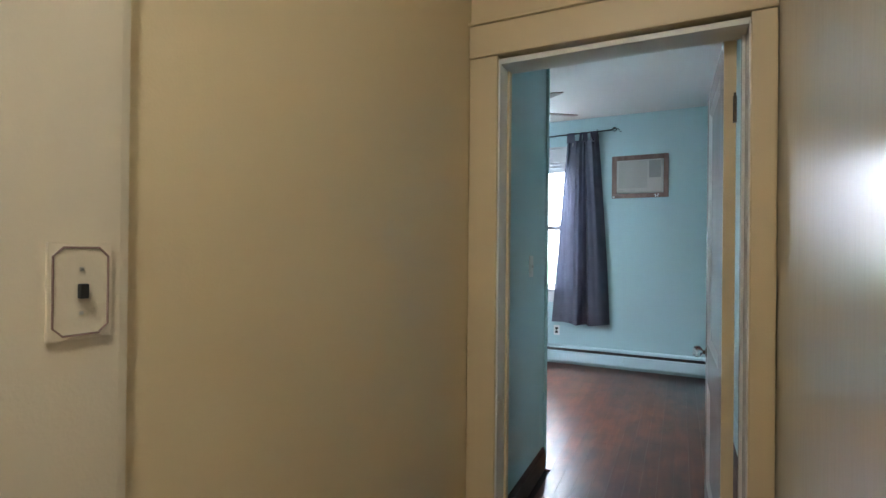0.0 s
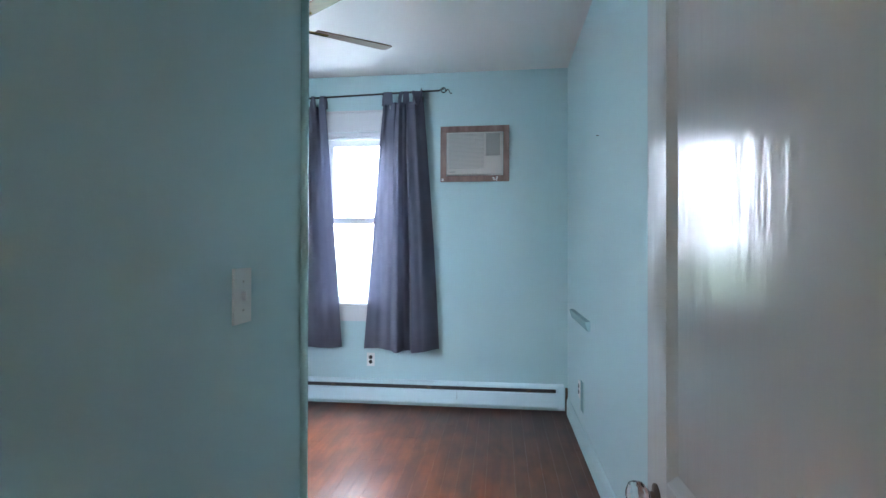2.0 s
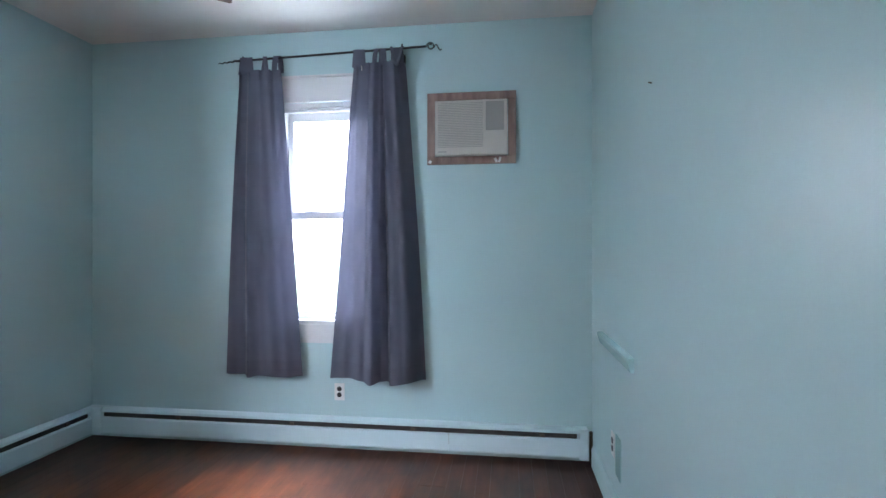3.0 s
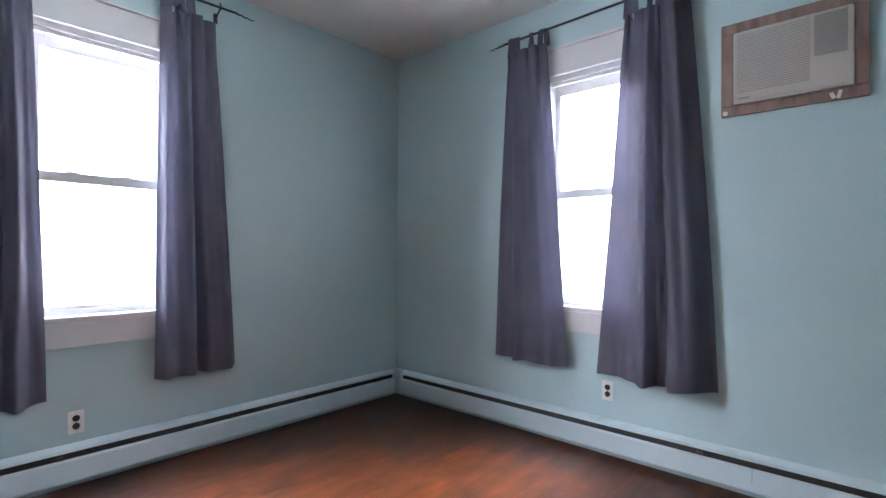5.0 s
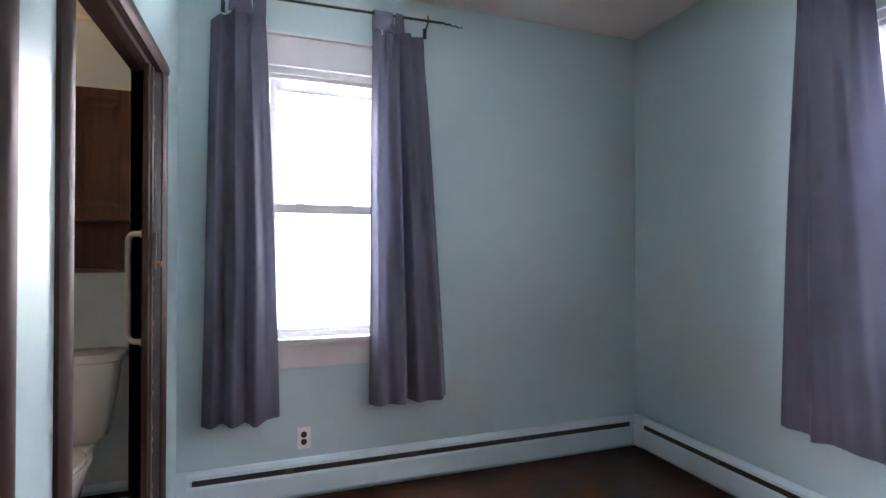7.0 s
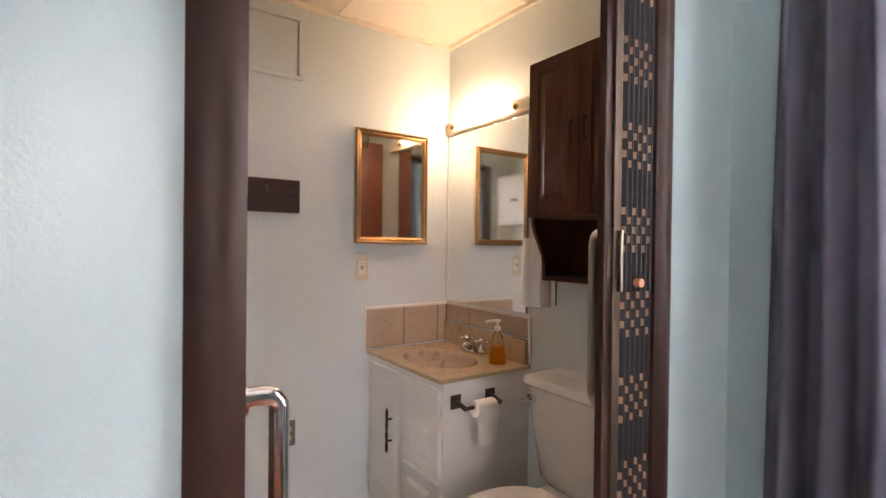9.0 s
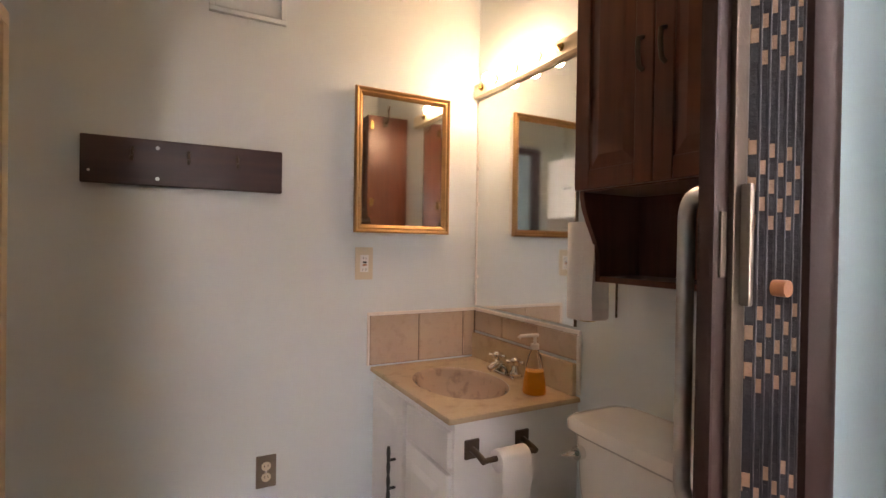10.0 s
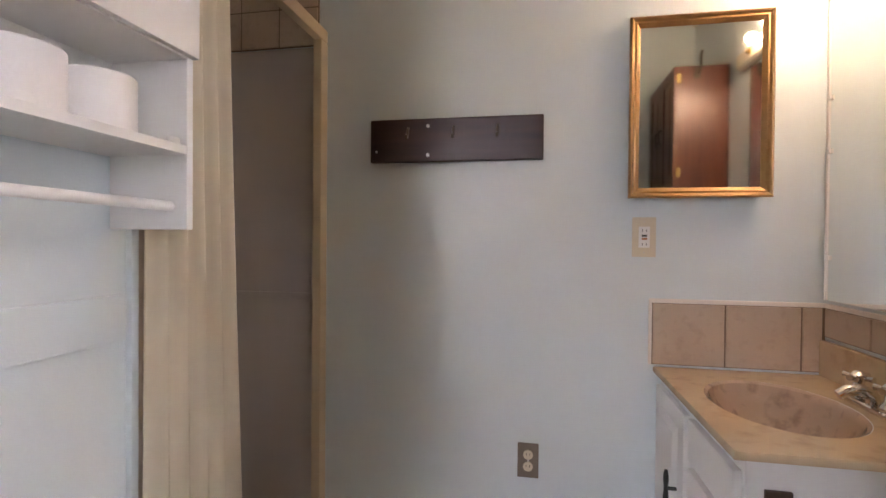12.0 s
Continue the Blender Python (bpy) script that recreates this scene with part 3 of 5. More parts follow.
def window(name, label, along, wall, out, lo, hi):
    """Double-hung window in a wall. along: 'x' or 'y'; out: +1 or -1, the outward way."""
    f = thing(name, label, "window")
    f["kind"] = "structure"

    def b(a0, d0, z0, a1, d1, z1, bev=0.003):
        e0, e1 = sorted((wall + out * d0, wall + out * d1))
        return box(a0, e0, z0, a1, e1, z1, bev) if along == "x" else box(e0, a0, z0, e1, a1, z1, bev)

    zb, zt, c = WZ0, WZ1, 0.10
    part("side_casing", b(lo - c, -0.018, zb + 0.002, lo, -0.0005, zt), SASH, f)
    part("side_casing", b(hi, -0.018, zb + 0.002, hi + c, -0.0005, zt), SASH, f)
    part("head_casing", b(lo - c - 0.01, -0.022, zt + 0.001, hi + c + 0.01, -0.0005, zt + 0.165), SASH, f)
    part("head_cap", b(lo - c - 0.02, -0.032, zt + 0.166, hi + c + 0.02, -0.0005, zt + 0.182), SASH, f)
    part("window_sill", b(lo - 0.035, -0.03, zb - 0.028, hi + 0.035, 0.0, zb, 0.006), SASH, f)
    part("sill_board", b(lo + 0.0005, 0.0005, zb - 0.028, hi - 0.0005, 0.17, zb), SASH, f)
    part("apron", b(lo - c, -0.016, zb - 0.157, hi + c, -0.0005, zb - 0.03), SASH, f)
    fr = part("window_frame", b(lo + 0.0005, 0.0, zb + 0.001, lo + 0.028, 0.16, zt - 0.001), SASH, f)
    part("frame_jamb", b(hi - 0.028, 0.0, zb + 0.001, hi - 0.0005, 0.16, zt - 0.001), SASH, fr)
    part("frame_head", b(lo + 0.0285, 0.0, zt - 0.035, hi - 0.0285, 0.16, zt - 0.001), SASH, fr)
    part("stop_strip", b(lo + 0.029, 0.012, zt - 0.06, hi - 0.029, 0.03, zt - 0.036), SASH, fr)
    l2, h2 = lo + 0.029, hi - 0.029
    mid = 1.595
    for sash, d0, d1, z0, z1, rb, rt in (("lower_sash", 0.045, 0.075, zb + 0.002, mid + 0.02, 0.042, 0.045), ("upper_sash", 0.082, 0.112, mid - 0.02, zt - 0.036, 0.04, 0.066)):
        st = 0.030
        s = part(sash, b(l2, d0, z0, l2 + st, d1, z1), SASH, f)
        part("sash_stile", b(h2 - st, d0, z0, h2, d1, z1), SASH, s)
        part("sash_rail", b(l2 + st + 0.0003, d0, z0, h2 - st - 0.0003, d1, z0 + rb), SASH, s)
        part("sash_rail", b(l2 + st + 0.0003, d0, z1 - rt, h2 - st - 0.0003, d1, z1), SASH, s)
        g = part("pane", b(l2 + st - 0.004, (d0 + d1) / 2 - 0.002, z0 + rb - 0.004, h2 - st + 0.004, (d0 + d1) / 2 + 0.002, z1 - rt + 0.004, 0), GLASS, s)
        g.visible_shadow = False
        g0, g1, y0, y1 = l2 + st + 0.0005, h2 - st - 0.0005, z0 + rb + 0.0005, z1 - rt - 0.0005
        for q in ((g0, y0, g1, y0 + 0.006), (g0, y1 - 0.006, g1, y1), (g0, y0 + 0.0062, g0 + 0.006, y1 - 0.0062), (g1 - 0.006, y0 + 0.0062, g1, y1 - 0.0062)):
            part("glazing_bead", b(q[0], d0 + 0.002, q[1], q[2], (d0 + d1) / 2 - 0.0025, q[3], 0.001), SASH, s)
    for k in (0.3, 0.68):
        a = lo + (hi - lo) * k
        part("sash_lock", b(a - 0.028, 0.047, mid + 0.0205, a + 0.028, 0.078, mid + 0.03, 0.003), SASH, f)
    part("lift_rail", b(l2 + 0.04, 0.036, zb + 0.024, h2 - 0.04, 0.0448, zb + 0.032), SASH, f)
    return f


window("window_1", "white double-hung window with flat casing in north wall", "x", YN, 1, NX0, NX1)
window("window_2", "white double-hung window with flat casing in west wall", "y", XW, -1, WY0, WY1)


# ---- curtains and rods ----


def to_wall(along, base, sign):
    """A map of (along the wall, away from the wall into the room, up) to the world."""
    if along == "x":
        return lambda a, d, z: Vector((a, base - d, z))
    return lambda a, d, z: Vector((base + d, a, z))


def curtain(label, put, top, bottom, z_top, z_hem, folds, tabs, seed, tie=None, pin=None, knot=None, droop=0.0):
    """A tab-top panel. folds: (share of the width, distance from the wall) at each ridge and valley of the hem.
    tabs: (share of the width, half width). droop: how far the header sags past the last tab (under 0: before the first)."""
    e = thing("curtain", label, "curtain", "curtain panels")
    rnd = random.Random(seed)
    ph = [rnd.uniform(0, 6.28) for _ in range(5)]
    zt = z_top - 0.082
    hem = 0.11
    mean = sum(d for _, d in folds) / len(folds)

    def depth(u):
        u = min(max(u, 0), 1)
        for (ua, da), (ub, db) in zip(folds, folds[1:]):
            if u <= ub:
                k = (u - ua) / (ub - ua)
                return da + (db - da) * k * k * (3 - 2 * k)
        return folds[-1][1]

    def sheet(u, v):
        k = v ** 0.85
        drift = u + 0.022 * math.sin(2.6 * v + ph[0]) * math.sin(math.pi * u)
        a = top[0] + (top[1] - top[0]) * u
        c = bottom[0] + (bottom[1] - bottom[0]) * u
        x = a + (c - a) * k + 0.007 * math.sin(4 * v + ph[1]) * v
        grow = 0.45 + 0.55 * v ** 0.5
        d = 0.068 + 1.25 * (depth(drift) - mean) * grow + (mean - 0.068) * v
        # pinched pleats under the tabs, dying out downwards
        pleat = math.exp(-6 * v)
        d += 0.014 * pleat * math.sin(2 * math.pi * 4 * u + ph[2])
        d += 0.0045 * math.sin(17 * u + 3.0 * v + ph[3]) * (0.3 + v) + 0.003 * math.sin(41 * u - 5 * v + ph[4])
        x += 0.010 * math.sin(2 * math.pi * 4 * u + ph[2]) * pleat
        z = zt + (z_hem - zt) * v + (0.006 * math.sin(9 * u + ph[1]) - 0.10 * (depth(u) - mean)) * v ** 3
        if droop:
            s = (u - tabs[-1][0]) / (1 - tabs[-1][0]) if droop > 0 else (tabs[0][0] - u) / tabs[0][0]
            z -= abs(droop) * max(0, s) ** 0.7 * (1 - v) ** 3
        return put(x, max(d, 0.030), z)

    nu, nv = 90, 44
    vh = 1 - hem / (zt - z_hem)

    def grid(v0, v1, n):
        bm = bmesh.new()
        g = [[bm.verts.new(sheet(i / nu, v0 + (v1 - v0) * j / n)) for i in range(nu + 1)] for j in range(n + 1)]
        for j in range(n):
            for i in range(nu):
                bm.faces.new((g[j][i], g[j][i + 1], g[j + 1][i + 1], g[j + 1][i]))
        return bm
    part("drape", grid(0, vh, nv), DRAPE, e, "", True)
    part("hem", grid(vh, 1, 8), HEM, e, "darker doubled hem", True)
    header = bmesh.new()
    rows = [[header.verts.new(sheet(i / nu, 0.035 * j / 3) + (put(0, 0.003, 0) - put(0, 0, 0))) for i in range(nu + 1)] for j in range(4)]
    for j in range(3):
        for i in range(nu):
            header.faces.new((rows[j][i], rows[j][i + 1], rows[j + 1][i + 1], rows[j + 1][i]))
    part("header_band", header, HEM, e, "doubled header band", True)
    for u, w in tabs:
        a = top[0] + (top[1] - top[0]) * u
        bm = bmesh.new()
        turn = rnd.uniform(-0.006, 0.006)
        prof = [(0.088, zt - 0.02), (0.089, z_top - 0.04), (0.088, z_top - 0.01), (0.083, z_top + 0.007), (0.070, z_top + 0.0125), (0.057, z_top + 0.007), (0.053, z_top - 0.01), (0.052, z_top - 0.04), (0.056, zt - 0.02)]
        g = [[bm.verts.new(put(a + w * (q - 1.5) / 1.5 + turn * k, d + 0.003 * math.sin(q * 2.1), z)) for q in range(4)] for k, (d, z) in enumerate(prof)]
        for k in range(len(prof) - 1):
            for q in range(3):
                bm.faces.new((g[k][q], g[k][q + 1], g[k + 1][q + 1], g[k + 1][q]))
        part("tab", bm, HEM, e, "", True)
    if tie is not None:
        loop = [put(tie + 0.075 * s, 0.104 + 0.006 * math.sin(math.pi * s), z_top + 0.004 - 0.115 * math.sin(math.pi * s) ** 0.8) for s in [i / 14 for i in range(15)]]
        part("tie_loop", sweep(loop, lambda s: 0.008 + 0.004 * math.sin(math.pi * s), 10), HEM, e, "drooping cloth tie loop", True)
    if knot is not None:
        bm = bmesh.new()
        bmesh.ops.create_icosphere(bm, subdivisions=3, radius=0.03)
        for q in bm.verts:
            q.co *= 1 + 0.28 * math.sin(5 * q.co.x / 0.03 + 2 * q.co.z / 0.03) * math.sin(3 * q.co.y / 0.03 + seed)
            q.co.x *= 0.8
        part("knot", placed(bm, Matrix.Translation(put(knot, 0.118, zt - 0.035))), HEM, e, "bunched cloth knot", True)
        tail = [put(knot + 0.012 * s, 0.112 - 0.02 * s, zt - 0.05 - 0.13 * s) for s in [i / 8 for i in range(9)]]
        part("knot_tail", sweep(tail, lambda s: 0.021 - 0.016 * s, 10), DRAPE, e, "", True)
    if pin is not None:
        part("safety_pin", sweep([put(pin, 0.122, zt - 0.035), put(pin + 0.004, 0.126, zt - 0.05), put(pin + 0.003, 0.124, zt - 0.066)], 0.003, 8), SCREW, e, "shiny metal safety pin", True)
    return e


def curtain_rod(label, put, a0, a1, z0, z1, brackets, scroll_end):
    e = thing("curtain_rod", label, "curtain rod", "curtain rods")
    d = 0.07
    zz = lambda a: z0 + (z1 - z0) * (a - a0) / (a1 - a0)
    part("pole", sweep([put(a0, d, z0), put((a0 + a1) / 2, d, (z0 + z1) / 2), put(a1, d, z1)], 0.0075, 12), IRON, e, "", True)
    for a in brackets:
        br = bmesh.new()
        add_sweep(br, [put(a, 0.002, zz(a) - 0.05), put(a, 0.03, zz(a) - 0.035), put(a, d, zz(a) - 0.014), put(a, d + 0.014, zz(a) + 0.004), put(a, d, zz(a) + 0.026)], 0.005, 8)
        p = put(a, 0.004, zz(a) - 0.05)
        add_box(br, p.x - 0.01, p.y - 0.01, p.z - 0.03, p.x + 0.01, p.y + 0.01, p.z + 0.03, 0.002)
        part("bracket", br, IRON, e, "", True)
    for end, sgn, z in ((a0, -1, z0), (a1, 1, z1)):
        fin = bmesh.new()
        if sgn == scroll_end:
            c = [put(end + sgn * (0.028 + 0.026 * (1 - s * 0.55) * -math.cos(s * 8.6)), d, z + 0.026 * (1 - s * 0.55) * math.sin(s * 8.6)) for s in [i / 26 for i in range(27)]]
            add_sweep(fin, c, 0.0045, 8)
            c = [put(end + sgn * (0.05 + 0.05 * s), d, z - 0.012 + 0.024 * math.sin(5.5 * s) * (1 - 0.4 * s)) for s in [i / 16 for i in range(17)]]
            add_sweep(fin, c, 0.004, 8)
        else:
            c = [put(end + sgn * 0.13 * s, d, z - 0.012 * s + 0.004 * math.sin(22 * s)) for s in [i / 20 for i in range(21)]]
            add_sweep(fin, c, lambda s: 0.007 - 0.0045 * s, 8)
        part("finial", fin, IRON, e, "", True)
    return e


PN, PW = to_wall("x", YN, 1), to_wall("y", XW, 1)
curtain_rod("black iron curtain rod with scroll finial above north window", PN, -2.50, -1.18, 2.645, 2.677, (-2.45, -1.34), 1)
curtain("slate blue tab-top curtain hanging beside north window", PN, (-2.485, -2.185), (-2.595, -2.04), 2.655, 0.495, [(0, 0.05), (0.20, 0.046), (0.36, 0.115), (0.47, 0.085), (0.60, 0.098), (0.80, 0.075), (1, 0.055)], [(0.26, 0.045), (0.72, 0.014), (0.90, 0.02)], 3)
curtain("slate blue tab-top curtain flaring out beside north window", PN, (-1.675, -1.33), (-1.835, -1.185), 2.668, 0.485, [(0, 0.05), (0.16, 0.062), (0.34, 0.09), (0.46, 0.14), (0.53, 0.075), (0.60, 0.062), (0.66, 0.14), (0.80, 0.12), (1, 0.045)], [(0.16, 0.04), (0.44, 0.016), (0.63, 0.02), (0.86, 0.033)], 8, -1.405, -1.60)
curtain_rod("black iron curtain rod with twisted finial above west window", PW, 3.36, 4.64, 2.69, 2.71, (3.44, 4.55), 0)
curtain("slate blue tab-top curtain hanging beside west window", PW, (3.395, 3.66), (3.345, 3.725), 2.69, 0.46, [(0, 0.05), (0.14, 0.10), (0.26, 0.06), (0.42, 0.125), (0.56, 0.066), (0.70, 0.112), (0.84, 0.06), (1, 0.05)], [(0.40, 0.03), (0.62, 0.03), (0.86, 0.033)], 5, droop=-0.06)
curtain("slate blue tab-top curtain hanging at far side of west window", PW, (4.235, 4.535), (4.20, 4.665), 2.71, 0.49, [(0, 0.06), (0.10, 0.10), (0.22, 0.088), (0.40, 0.135), (0.47, 0.06), (0.58, 0.10), (0.74, 0.085), (0.88, 0.10), (1, 0.05)], [(0.09, 0.03), (0.27, 0.028), (0.43, 0.022)], 12, pin=4.262, knot=4.315, droop=0.035)


# ---- baseboard heaters ----


def heater(name, label, put, a0, a1, joints, ends):
    e = thing(name, label, "baseboard heater", "baseboard heaters")

    def run(prof, m, pname, x0, x1):
        bm = loft([[put(x, d, z) for d, z in prof] for x in (x0, x1)])
        return part(pname, bm, m, e)
    run([(0.0, 0.05), (0.004, 0.05), (0.004, 0.22), (0.0, 0.22)], HEATER, "back_plate", a0, a1)
    run([(0.004, 0.2205), (0.03, 0.2205), (0.052, 0.208), (0.057, 0.192), (0.054, 0.191), (0.05, 0.202), (0.03, 0.214), (0.004, 0.214)], HEATER, "hood", a0, a1)
    run([(0.012, 0.08), (0.044, 0.08), (0.044, 0.185), (0.012, 0.185)], SLOT, "fin_element", a0 + 0.02, a1 - 0.02)
    edges = [a0 + 0.002] + list(joints) + [a1 - 0.002]
    for x0, x1 in zip(edges, edges[1:]):
        run([(0.056, 0.042), (0.060, 0.042), (0.062, 0.05), (0.062, 0.148), (0.055, 0.159), (0.05, 0.159), (0.058, 0.146), (0.058, 0.05)], HEATER, "front_panel", x0 + 0.001, x1 - 0.001)
    n = 4
    for i in range(n):
        x = a0 + (a1 - a0) * (i + 0.7) / n
        p0, p1 = put(x, 0.046, 0.158), put(x + 0.03, 0.054, 0.19)
        part("damper_clip", box(min(p0.x, p1.x), min(p0.y, p1.y), 0.158, max(p0.x, p1.x), max(p0.y, p1.y), 0.18, 0.001), DARKMETAL, e)
    for x, w in ends:
        p0, p1 = put(x, 0.0, 0.0), put(x + w, 0.064, 0.0)
        part("end_cap", box(min(p0.x, p1.x), min(p0.y, p1.y), 0.03, max(p0.x, p1.x), max(p0.y, p1.y), 0.2225, 0.003), HEATER, e, "square end cap")
    return e


heater("baseboard_heater", "pale blue enamel baseboard heater along north wall", PN, XW + 0.11, -0.20, (-1.035,), ((-0.205, 0.05), (XW + 0.002, 0.12)))
heater("baseboard_heater", "pale blue enamel baseboard heater along west wall", PW, BY + 0.06, YN - 0.07, (), ((BY + 0.002, 0.06),))
heater("baseboard_heater", "white baseboard heater behind the toilet", PW, 2.45, 3.10, (), ())
tagged(link("heater_valve", rod((XE - 0.012, YN - 0.03, 0.0), (XE - 0.012, YN - 0.03, 0.20), 0.011), DARKMETAL, None, "", True), "dark copper heater pipe in the corner", "pipe")


# ---- outlets and switches ----


def outlet(label, put, a, z, plate, face, slots=True, w=0.07, h=0.116, cat="outlet", metal_screw=SCREW):
    e = thing("outlet", label, cat)

    def b(a0, z0, a1, z1, d0, d1, bev=0.0015):
        p, q = put(a0, d0, z0), put(a1, d1, z1)
        return box(min(p.x, q.x), min(p.y, q.y), z0, max(p.x, q.x), max(p.y, q.y), z1, bev)
    part("cover_plate", b(a - w / 2, z - h / 2, a + w / 2, z + h / 2, 0.0005, 0.006), plate, e)
    for s in (-1, 1):
        zc = z + s * 0.02
        rec = part("receptacle", lathe([(0, 0.0), (0.0165, 0.0), (0.0165, 0.0085), (0.0155, 0.0092), (0, 0.0093)], 18, Matrix.Translation(put(a, 0, zc)) @ (put(a, 1, 0) - put(a, 0, 0)).to_track_quat("Z", "Y").to_matrix().to_4x4()), face, e)
        if slots:
            for o in (-0.006, 0.006):
                part("slot", b(a + o - 0.001, zc - 0.002, a + o + 0.001, zc + 0.006, 0.0085, 0.0097, 0), BLACK, rec)
    part("screw", b(a - 0.003, z - 0.003, a + 0.003, z + 0.003, 0.006, 0.008, 0.001), metal_screw, e)
    return e


PE = lambda a, d, z: Vector((XE - d, a, z))
PB = lambda a, d, z: Vector((BX + d, a, z))
PS = lambda a, d, z: Vector((a, YS + d, z))
PH = lambda a, d, z: Vector((HX0 + 0.018 + d, a, z))
outlet("white outlet plate with black receptacles on north wall", PN, -1.79, 0.385, PLATE, BLACK, False)
outlet("white outlet plate with black receptacles on west wall", PW, 3.858, 0.325, PLATE, BLACK, False)
outlet("white outlet plate with black receptacles on east wall", PE, 5.47, 0.36, PLATE, BLACK, False)
outlet("steel outlet plate with ivory receptacles on bathroom wall", PS, -2.772, 0.508, STEEL, IVORY)
blank = thing("blank_plate", "painted blank cover plate beside the outlet", "cover plate")
part("cover_plate", box(XE - 0.006, 5.30, 0.24, XE - 0.0005, 5.40, 0.44, 0.0015), AQUA_GLOSS, blank)
part("screw", box(XE - 0.0075, 5.347, 0.40, XE - 0.006, 5.353, 0.406, 0.0005), AQUA_GLOSS, blank)


def gfci():
    e = thing("gfci_outlet", "ivory ground-fault outlet below gold mirror", "outlet")
    a, z = -3.133, 1.266
    part("cover_plate", box(a - 0.036, YS + 0.0005, z - 0.064, a + 0.036, YS + 0.007, z + 0.064, 0.002), IVORY, e)
    f = part("receptacle", box(a - 0.017, YS + 0.007, z - 0.034, a + 0.017, YS + 0.011, z + 0.034, 0.001), PLATE, e)
    part("test_button", box(a - 0.008, YS + 0.011, z + 0.001, a + 0.008, YS + 0.013, z + 0.008), BLACK, f)
    part("reset_button", box(a - 0.008, YS + 0.011, z - 0.009, a + 0.008, YS + 0.013, z - 0.002), RUST, f)
    for s in (-0.023, 0.021):
        for o in (-0.006, 0.006):
            part("slot", box(a + o - 0.001, YS + 0.011, z + s - 0.004, a + o + 0.001, YS + 0.0116, z + s + 0.004), BLACK, f)
    for s in (-0.05, 0.05):
        part("screw", box(a - 0.002, YS + 0.007, z + s - 0.002, a + 0.002, YS + 0.0082, z + s + 0.002), SCREW, e)


gfci()


def switch(label, put, a, z, w, h, plate, toggle, border=None):
    e = thing("light_switch", label, "light switch", "light switches")

    def b(a0, z0, a1, z1, d0, d1, bev=0.0015):
        p, q = put(a0, d0, z0), put(a1, d1, z1)
        return box(min(p.x, q.x), min(p.y, q.y), z0, max(p.x, q.x), max(p.y, q.y), z1, bev)
    part("cover_plate", b(a - w / 2, z - h / 2, a + w / 2, z + h / 2, 0.0005, 0.006), plate, e)
    if border:
        c = 0.012
        o = [(w / 2 - 0.006, h / 2 - 0.006 - c), (w / 2 - 0.006 - c, h / 2 - 0.006)]
        pts = [o[0], o[1], (-o[1][0], o[1][1]), (-o[0][0], o[0][1]), (-o[0][0], -o[0][1]), (-o[1][0], -o[1][1]), (o[1][0], -o[1][1]), (o[0][0], -o[0][1]), o[0]]
        part("border_line", sweep([put(a + x, 0.0062, z + y) for x, y in pts], 0.0016, 6), border, e, "brown painted border line")
    part("toggle", b(a - 0.005, z - 0.010, a + 0.005, z + 0.010, 0.006, 0.016, 0.002), toggle, e)
    for s in (-0.03, 0.03):
        part("screw", b(a - 0.0025, z + s - 0.0025, a + 0.0025, z + s + 0.0025, 0.006, 0.0078, 0.001), SCREW, e)
    return e


switch("white light switch plate on the aqua entry wall", PB, 2.915, 1.228, 0.07, 0.116, PLATE, PLATE)
switch("ivory switch plate with brown border and dark toggle", PH, 0.675, 1.25, 0.08, 0.13, PALE, BLACK, ACWOOD)

# painted ledge board on the east wall
led = thing("wall_ledge", "narrow aqua painted ledge board on east wall", "wall ledge")
part("board", loft([[(XE - d, y, z) for d, z in ((0.0, 0.825), (0.016, 0.825), (0.03, 0.872), (0.03, 0.885), (0, 0.888))] for y in (5.06, 5.765)]), AQUA_GLOSS, led)
tagged(link("nail", rod((XE, 4.80, 1.98), (XE - 0.014, 4.80, 1.983), 0.0018, 0.003, 8), DARKMETAL), "small dark nail still in the east wall", "nail")


# ---- air conditioner ----


